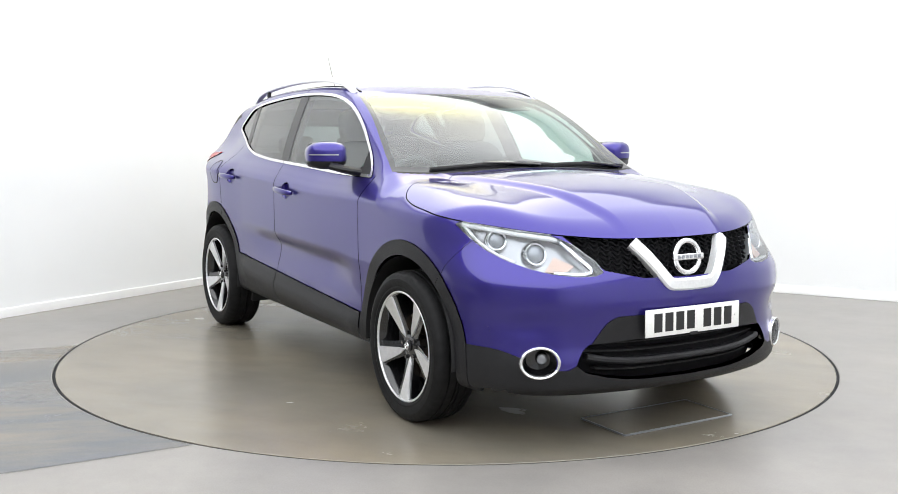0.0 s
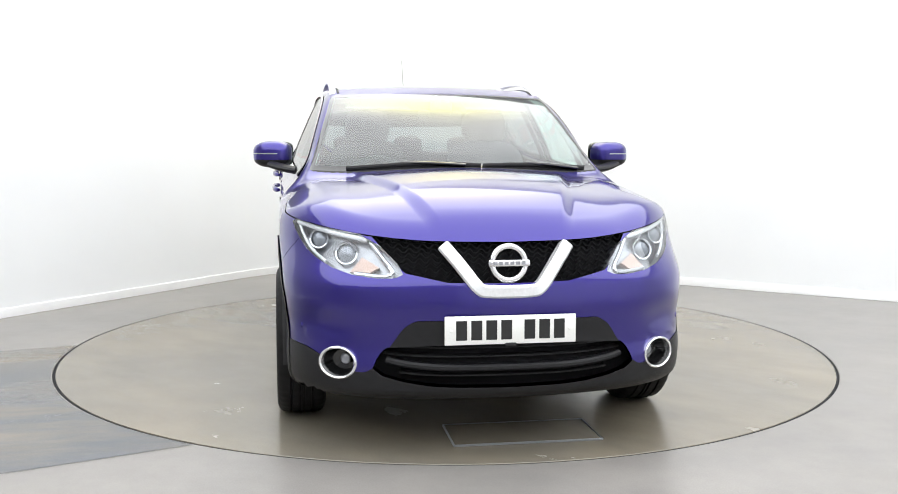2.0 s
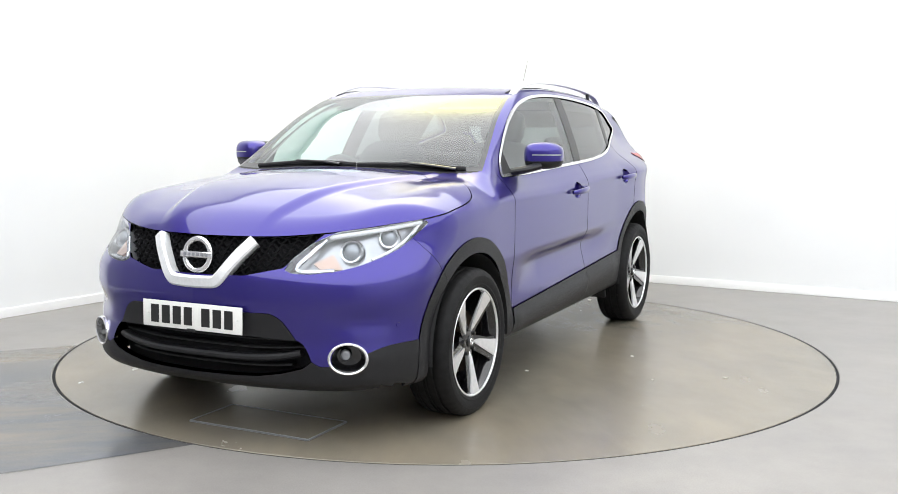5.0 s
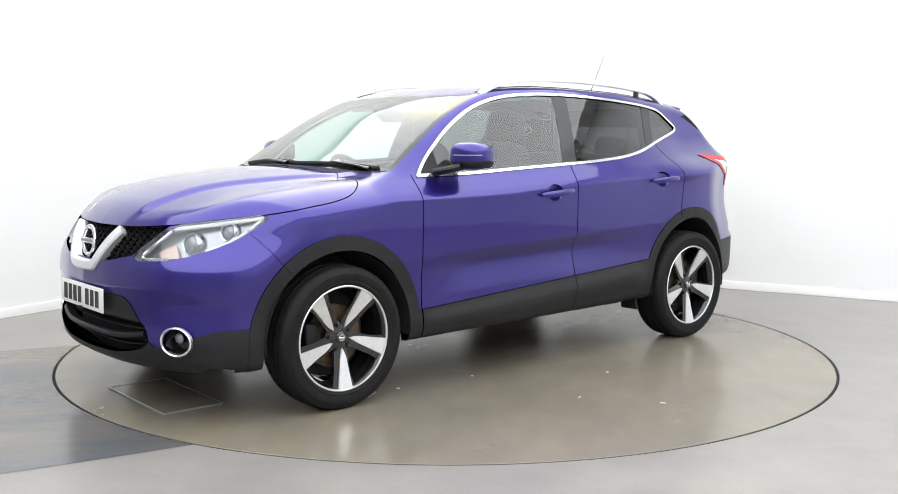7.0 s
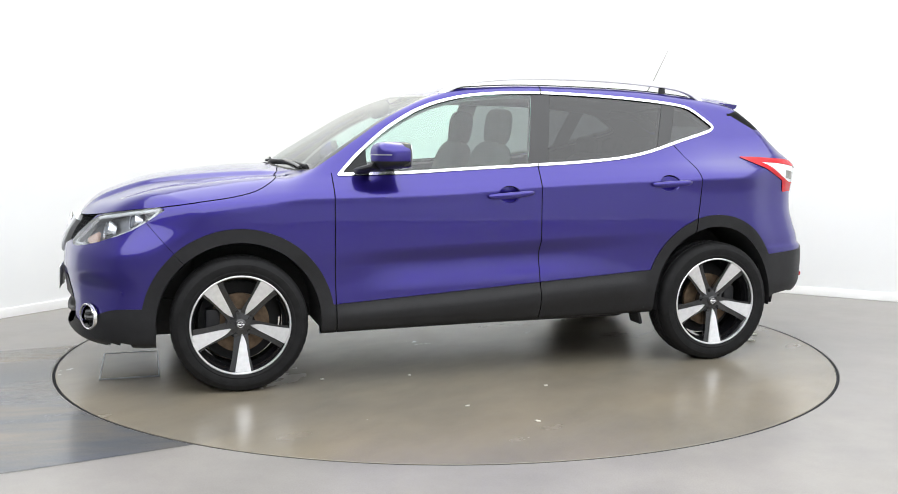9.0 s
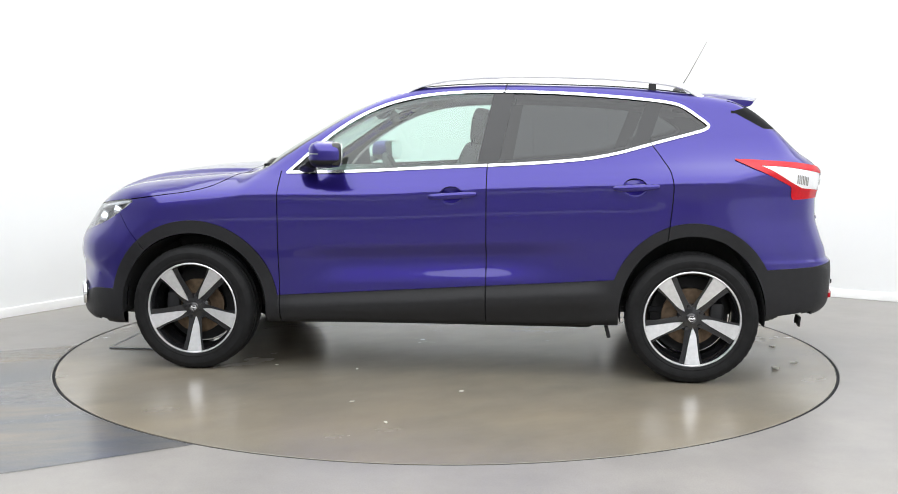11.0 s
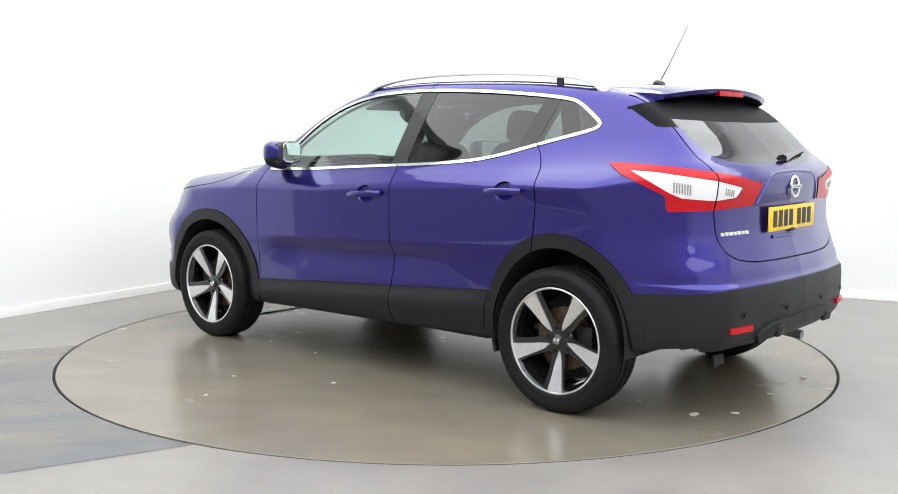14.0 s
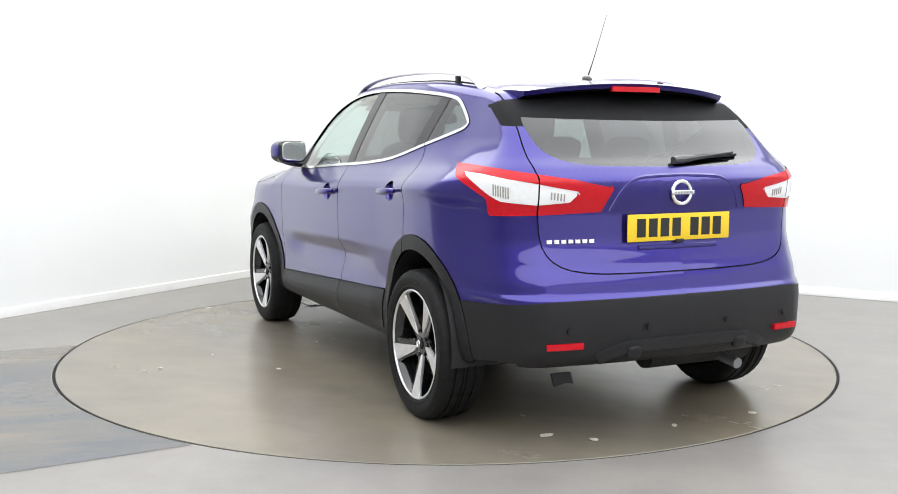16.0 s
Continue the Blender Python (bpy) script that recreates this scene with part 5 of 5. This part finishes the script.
# ---- tail ----
def build_tail():
    number_plate(facing(on_tail(0, 0.893, 0.012), Vector((-1, 0, 0.0))), PLATE_YELLOW, "yellow number plate with dark characters")
    p = on_tail(0, 1.035, 0.006)
    emblem(facing(p, Vector((-1, 0, 0.05))), 0.046, tailgate)
    m = [on_tail(0.59 - 0.030 * k, 0.846, 0.004) for k in range(7)]
    for k, p in enumerate(m):
        bm = bmesh.new()
        box(bm, (0.024, 0.017, 0.006), facing(p, outward(p)), 0.002, 1)
        part("badge_bar", bm, CHROME, tailgate)
    # handle ledge and the swage over the plate
    bm = bmesh.new()
    pts = [on_tail(float(y), 0.812, 0.002) for y in np.linspace(-0.2, 0.2, 15)]
    sweep(bm, pts, oval(0.010, 0.006, 8), Vector((-1, 0, 0)))
    part("gate_handle", bm, PAINT, tailgate)
    bm = bmesh.new()
    pts = smooth_path([on_tail(y, z, 0.001) for y, z in ((0.33, 0.965), (0.30, 1.03), (0.24, 1.095), (0.1, 1.105), (-0.1, 1.105), (-0.24, 1.095), (-0.30, 1.03), (-0.33, 0.965))], 3)
    sweep(bm, pts, [(-0.010, -0.004), (-0.004, 0.006), (0.004, 0.006), (0.014, -0.004)], Vector((-1, 0, 0)))
    part("gate_swage", bm, PAINT, tailgate)
    # roof spoiler
    nu, nv = 33, 10
    top, low = [], []
    bm, bk = bmesh.new(), bmesh.new()
    for i in range(nu):
        s = -1 + 2 * i / (nu - 1)
        y = 0.585 * s
        lead = -1.35
        tip = -1.722 + 0.065 * abs(s) ** 3
        ra, rb, rc = [], [], []
        for j in range(nv):
            t = j / (nv - 1)
            x = lead + (tip - lead) * t
            yy = y * (1 - 0.10 * t)
            z0 = roof_z(lead) - top_crown(lead) * y * y
            z1 = 1.492 - 0.040 * s * s
            z = z0 + (z1 - z0) * t + 0.010 * math.sin(math.pi * t)
            if abs(s) > 0.85:
                z -= 0.030 * (1 - t) * ((abs(s) - 0.85) / 0.15) ** 1.5
            ra.append(bm.verts.new((x, yy, z)))
            drop = 0.030 if j < nv - 1 else 0.020
            rb.append(bm.verts.new((x + (0.012 if j == nv - 1 else 0), yy * 0.995, z - drop)))
            rc.append(bk.verts.new((x + (0.016 if j == nv - 1 else 0), yy * 0.985, z - drop - 0.003 - 0.03 * math.sin(math.pi * t) * (1 - t))))
        top.append((ra, rb, rc))
    for (a, b, c), (d, e, f) in zip(top, top[1:]):
        for j in range(nv - 1):
            bm.faces.new((a[j], a[j + 1], d[j + 1], d[j]))
            bm.faces.new((b[j], e[j], e[j + 1], b[j + 1]))
            bk.faces.new((c[j], f[j], f[j + 1], c[j + 1]))
        bm.faces.new((a[-1], b[-1], e[-1], d[-1]))
        bm.faces.new((a[0], d[0], e[0], b[0]))
    for a, b, c in (top[0], top[-1]):
        for j in range(nv - 1):
            bm.faces.new((a[j], a[j + 1], b[j + 1], b[j]))
    spoiler = part("roof_spoiler", bm, PAINT, tailgate, "violet-blue roof spoiler")
    part("spoiler_underside", bk, DEEP_BLACK, tailgate, "black underside")
    bm = bmesh.new()
    pts = [Vector((-1.714 + 0.005 * abs(y / 0.13) ** 2, y, 1.468)) for y in np.linspace(-0.125, 0.125, 9)]
    sweep(bm, pts, [(-0.011, -0.012), (0.011, -0.012), (0.011, 0.012), (-0.011, 0.012)], Vector((-1, 0, 0)))
    part("high_brake_lamp", bm, RED_LENS, tailgate, "red high-level brake lamp")
    # rear wiper
    bm = bmesh.new()
    a, b = on_tail(0.0, 1.165, 0.03), on_tail(-0.36, 1.195, 0.03)
    pts = [a.lerp(b, k / 12) for k in range(13)]
    sweep(bm, pts, lambda t: oval(0.022 * (1 - 0.65 * t) * (0.75 + 0.25 * math.sin(math.pi * min(1, t * 3))), 0.016 * (1 - 0.5 * t), 10), Vector((-1, 0, 0.6)))
    part("rear_wiper", bm, GLOSS_BLACK, tailgate, "black rear wiper arm")
    bm = bmesh.new()
    pts = [on_tail(float(y), 1.172 - 0.085 * y * 0.4, 0.012) for y in np.linspace(-0.02, -0.39, 12)]
    sweep(bm, pts, oval(0.006, 0.008, 8), Vector((-1, 0, 0.6)))
    part("rear_wiper_blade", bm, MATT_BLACK, tailgate)
    # reflectors, skid trim, sensors
    for s in (1, -1):
        bm = bmesh.new()
        pts = [on_tail(s * y, 0.438 + 0.01 * (0.56 - y), 0.013) for y in np.linspace(0.49, 0.64, 8)]
        sweep(bm, pts, [(-0.013, -0.01), (0.013, -0.01), (0.011, 0.004), (-0.011, 0.004)], Vector((-1, 0, 0)))
        part("rear_reflector", bm, RED_LENS, rear_skirt, "red rear reflector")
    for y in (0.55, 0.2, -0.2, -0.55):
        p = on_tail(y, 0.50, 0.012)
        bm = bmesh.new()
        cylinder(bm, 0.012, 0.011, 0.006, facing(p, outward(p)), 20)
        part("parking_sensor", bm, CLADDING, rear_skirt)
    bm = bmesh.new()
    pts = on_tail_all([(y, 0.425 - 0.05 * abs(y / 0.42) ** 6, 0.014) for y in np.linspace(-0.42, 0.42, 33)])
    sweep(bm, pts, [(-0.028, -0.02), (0.03, -0.02), (0.022, 0.010), (-0.02, 0.006)], Vector((-1, 0, 0)))
    part("skid_trim", bm, CLADDING, rear_skirt, "raised skid trim")
    for y in (0.27, -0.27):
        bm = bmesh.new()
        p = on_tail(y, 0.40, 0.02)
        superball(bm, (0.035, 0.03, 0.012), facing(p, Vector((-1, 0, -0.3))), 0.7, 16, 10)
        part("skid_boss", bm, CLADDING, rear_skirt)
    bm = bmesh.new()
    prism(bm, [(-0.045, 0), (0.045, 0), (0.06, -0.05), (0.02, -0.045), (-0.03, -0.055)], 0.012, pose(-1.93, 0.50, 0.30, 90, 0, -90), 0)
    part("tow_flap", bm, MATT_BLACK, car)


build_tail()
tail_lamps = {1 if o.data.vertices[0].co.y > 0 else -1: o for o in car.children if o.name.startswith("tail_lamp")}
CELL = material("clear_lamp_cell", (0.42, 0.41, 0.38), 0.25, 0.4, coat=0.5)
for lamp_side in (1, -1):
    for cu, cz, count in ((0.80, 1.050, 7), (1.02, 1.030, 5)):
        for k in range(count):
            p = on_corner(cu + 0.011 * (k - count / 2), cz - 0.002 * k, -1, lamp_side, 0.003)
            bm = bmesh.new()
            box(bm, (0.0055, 0.046 if cu < 1 else 0.030, 0.005), facing(p, outward(p)), 0.0015, 1)
            part("lamp_rib", bm, CELL, tail_lamps[lamp_side], "grey rib in the clear lens")


# ---- sides and roof ----
def build_sides():
    doors = {}
    for o in car.children:
        if o.name.startswith(("front_door", "rear_door")):
            doors[(o.name.startswith("front"), o.data.vertices[0].co.y > 0)] = o
    for s in (1, -1):
        door = doors[(True, s > 0)]
        # mirror
        m = pose(0.572, s * 0.920, 1.166, 0, 0, s * 15)
        bm = bmesh.new()
        superball(bm, (0.088, 0.100, 0.069), m, 0.62, 40, 24)
        for v in bm.verts:
            q = m.inverted() @ v.co
            out = s * q.y
            if out > 0:
                q.z *= 1 - 1.6 * max(0, out - 0.02)
                q.x -= 0.35 * max(0, out - 0.03) + 0.0
            if q.x < -0.05:
                q.x = -0.05 - (-0.05 - q.x) * 0.55
            v.co = m @ q
        bm2 = bm.copy()
        bmesh.ops.bisect_plane(bm, geom=bm.verts[:] + bm.edges[:] + bm.faces[:], plane_co=m @ Vector((0, 0, -0.028)), plane_no=(0, 0, 1), clear_inner=True)
        cap = part("mirror", bm, PAINT, door, "violet-blue door mirror")
        bmesh.ops.bisect_plane(bm2, geom=bm2.verts[:] + bm2.edges[:] + bm2.faces[:], plane_co=m @ Vector((0, 0, -0.0285)), plane_no=(0, 0, 1), clear_outer=True)
        part("mirror_base", bm2, CLADDING, door)
        bm = bmesh.new()
        superball(bm, (0.004, 0.084, 0.056), m @ pose(-0.0785, -0.004 * s, 0.003), 0.45, 28, 14)
        part("mirror_glass", bm, MIRROR, door, "silvered mirror glass")
        bm = bmesh.new()
        superball(bm, (0.028, 0.0955, 0.0655), m @ pose(-0.050, -0.002 * s, 0.001), 0.42, 32, 16)
        part("mirror_rim", bm, GLOSS_BLACK, door, "black rim round the mirror glass")
        bm = bmesh.new()
        pts = []
        for k in range(17):
            o = -0.05 + 0.138 * k / 16
            qx = 0.088 * (1 - (abs(o) / 0.100) ** (2 / 0.62)) ** 0.31
            pts.append(m @ Vector((qx - 0.35 * max(0, o - 0.03) - 0.002, s * o, 0.004)))
        sweep(bm, pts, [(-0.0028, -0.010), (0.0028, -0.010), (0.0028, 0.003), (-0.0028, 0.003)], Vector((1, s * 0.5, 0)))
        part("mirror_indicator", bm, LAMP_SHELL, door, "slim silver indicator")
        bm = bmesh.new()
        sweep(bm, smooth_path([(0.70, s * 0.80, 1.085), (0.69, s * 0.86, 1.095), (0.64, s * 0.92, 1.115)], 2), oval(0.045, 0.020, 12))
        part("mirror_arm", bm, CLADDING, door)
        # handles in their cups
        for front, x0, x1, z0, z1 in ((True, 0.035, -0.205, 0.949, 0.966), (False, -0.915, -1.135, 1.001, 1.012)):
            d = doors[(front, s > 0)]
            xc, zc = (x0 + x1) / 2 + 0.005, (z0 + z1) / 2
            bm = bmesh.new()
            rings = []
            for i, (rad, dep) in enumerate(((1.04, 0.0004), (0.99, -0.002), (0.9, -0.016), (0.6, -0.022), (0.3, -0.023))):
                turn = [2 * math.pi * k / 36 for k in range(36)]
                rings.append([bm.verts.new(p) for p in on_side_all([(xc + 0.062 * rad * math.cos(a), zc + 0.046 * rad * math.sin(a), dep) for a in turn], s)])
            for a, b in zip(rings, rings[1:]):
                for k in range(36):
                    bm.faces.new((a[k], a[(k + 1) % 36], b[(k + 1) % 36], b[k]))
            bm.faces.new(rings[-1])
            part("handle_cup", bm, PAINT, d)
            pts = []
            for k in range(17):
                t = k / 16
                lift = 0.012 + 0.028 * math.sin(math.pi * t) ** 0.5
                pts.append((x0 + (x1 - x0) * t, z0 + (z1 - z0) * t, lift))
            bm = bmesh.new()
            sweep(bm, on_side_all(pts, s), lambda t: oval(0.011, 0.017 * (0.6 + 0.4 * math.sin(math.pi * t) ** 0.4), 12))
            part("door_handle", bm, PAINT, d)
        # roof rail
        y = 0.572
        bm = bmesh.new()
        line = [(0.22, 1.490), (0.14, 1.534), (0.0, 1.567), (-0.2, 1.585), (-0.5, 1.590), (-0.8, 1.582), (-1.08, 1.562), (-1.28, 1.535), (-1.38, 1.488)]
        ends = on_top_all([(line[0][0], y + 0.012, -0.012), (line[-1][0], y, -0.012)])
        line[0], line[-1] = (line[0][0], ends[0].z), (line[-1][0], ends[1].z)
        pts = smooth_path([(px, s * (y + 0.012 * math.cos(px * 1.2)), pz) for px, pz in line], 2)
        sweep(bm, pts, [(-0.017, -0.013), (0.017, -0.013), (0.019, -0.006), (0.014, 0.009), (0.006, 0.016), (-0.006, 0.016), (-0.014, 0.009), (-0.019, -0.006)])
        rail = part("roof_rail", bm, RAIL_SILVER, car, "satin silver roof rail")
        for px, pz in ((0.12, 1.495), (-1.12, 1.500)):
            bm = bmesh.new()
            box(bm, (0.04, 0.018, 0.055), pose(px, s * (y + 0.006), pz + 0.018), 0.008)
            part("rail_foot", bm, MATT_BLACK, rail)
        # black roof gutter strip
        bm = bmesh.new()
        pts = on_top_all([(px, s * 0.555, 0.001) for px in np.linspace(0.22, -1.30, 30)])
        sweep(bm, pts, [(-0.006, -0.003), (0.006, -0.003), (0.005, 0.003), (-0.005, 0.003)])
        part("roof_strip", bm, MATT_BLACK, car)
        # front wiper
    for y0, y1, yp in ((-0.56, 0.10, 0.02), (0.11, 0.66, 0.62)):
        bm = bmesh.new()
        pts = []
        for k in range(25):
            y = y0 + (y1 - y0) * k / 24
            q = 1.072 - 0.02 * math.sin(math.pi * k / 24)
            pts.append((q - 0.27 * y * y, y, 0.006))
        pts = on_top_all(pts)
        sweep(bm, pts, oval(0.008, 0.010, 8))
        blade = part("wiper_blade", bm, MATT_BLACK, car, "black windscreen wiper")
        bm = bmesh.new()
        a = on_top(1.085 - 0.27 * yp * yp, yp, 0.012)
        b = pts[10] + Vector((0, 0, 0.008))
        sweep(bm, [a.lerp(b, k / 8) + Vector((0, 0, 0.003 * math.sin(math.pi * k / 8))) for k in range(9)], lambda t: oval(0.012 * (1 - 0.5 * t), 0.008, 8))
        part("wiper_arm", bm, GLOSS_BLACK, blade)
    # aerial
    base = on_top(-1.325, 0.0, 0)
    bm = bmesh.new()
    superball(bm, (0.036, 0.016, 0.022), Matrix.Translation(base + Vector((0, 0, 0.006))) @ pose(0, 0, 0, 0, -12), 0.8, 20, 12)
    aerial = part("aerial", bm, GLOSS_BLACK, car, "thin black roof aerial")
    bm = bmesh.new()
    tip = Vector((-1.478, 0, 1.815))
    sweep(bm, [base + Vector((-0.01, 0, 0.03)), base.lerp(tip, 0.3) + Vector((-0.005, 0, 0.01)), tip], lambda t: oval(0.0034 - 0.0020 * t, 0.0034 - 0.0020 * t, 8), Vector((1, 0, 0)))
    part("aerial_mast", bm, GLOSS_BLACK, aerial)
    # fuel flap on the right side
    bm = bmesh.new()
    flap = []
    for u, v in rounded([(-1.37, 0.955), (-1.235, 0.955), (-1.235, 1.095), (-1.37, 1.095)], 3):
        flap.append((u, v))
    c = (-1.3025, 1.025)
    rings = []
    for k, (g, h) in enumerate(((1.0, -0.002), (0.985, 0.0022), (0.6, 0.0022), (0.2, 0.0022))):
        rings.append([bm.verts.new(p) for p in on_side_all([(c[0] + (u - c[0]) * g, c[1] + (v - c[1]) * g, h) for u, v in flap], -1)])
    for a, b in zip(rings, rings[1:]):
        for k in range(len(flap)):
            bm.faces.new((a[k], a[(k + 1) % len(flap)], b[(k + 1) % len(flap)], b[k]))
    bm.faces.new(rings[-1])
    quarter = [o for o in car.children if o.name.startswith("quarter_panel") and o.data.vertices[0].co.y < 0][0]
    part("fuel_flap", bm, PAINT, quarter)
    bm = bmesh.new()
    sweep(bm, on_side_all([(c[0] + (u - c[0]) * 1.03, c[1] + (v - c[1]) * 1.03, 0.0006) for u, v in flap], -1), oval(0.0026, 0.0026, 6), Vector((0, -1, 0)), closed=True)
    part("flap_gap", bm, SEAM, quarter)


MIRROR = material("silvered_mirror", (0.85, 0.88, 0.88), 0.02, 1.0)
build_sides()


# ---- on the turntable ----
def build_hatch():
    m = pose(1.83, 0.03, 0)
    bm = bmesh.new()
    box(bm, (0.29, 0.62, 0.006), m @ pose(0, 0, 0.003), 0.002, 1)
    cover = part("hatch_cover", bm, DISC, turntable, "low rectangular cover plate set in the deck")
    for x, y, lx, ly in ((0.148, 0, 0.008, 0.63), (-0.148, 0, 0.008, 0.63), (0, 0.315, 0.30, 0.008), (0, -0.315, 0.30, 0.008)):
        bm = bmesh.new()
        box(bm, (lx, ly, 0.008), m @ pose(x, y, 0.004), 0.002, 1)
        part("cover_edge", bm, LAMP_GREY, turntable)


build_hatch()
rnd = random.Random(4)
SCRAP = material("pale_leaf_scrap", (0.58, 0.55, 0.48), 0.7, noise_scale=90, noise_amount=0.3)
for sx, sy, size in ((-1.86, 0.40, 0.05), (-1.99, 0.25, 0.035), (-1.96, -0.19, 0.03), (-1.95, -0.64, 0.04), (0.08, 1.68, 0.022), (0.87, 0.65, 0.02), (0.41, 0.69, 0.018), (-0.2, 1.1, 0.02), (0.3, 1.35, 0.016)):
    bm = bmesh.new()
    pts = [(size * (0.45 + 0.35 * rnd.random()) * math.cos(a), 0.55 * size * (0.5 + 0.4 * rnd.random()) * math.sin(a)) for a in [2 * math.pi * k / 9 for k in range(9)]]
    prism(bm, pts, 0.003, pose(0, 0, 0.0))
    for v in bm.verts:
        v.co.z += 0.25 * abs(v.co.y) + 0.12 * abs(v.co.x)
    scrap = part("leaf_scrap", bm, SCRAP)
    tagged(scrap, "small curled pale leaf scrap lying on the turntable", "leaf", group="leaf scraps on the turntable")
    scraps.append((scrap, sx, sy, rnd.random() * 360))


# ---- movement ----
def motions():
    def turned(dx, dy, turn):
        return [(t, pose(0, 0, 0, 0, 0, a) @ pose(dx, dy, 0, 0, 0, turn)) for t, a in TURN]
    walk(turntable, turned(0, 0, 0))
    walk(car, turned(OFFSET[0], OFFSET[1], 0))
    for scrap, x, y, a in scraps:
        walk(scrap, turned(x, y, a))


motions()
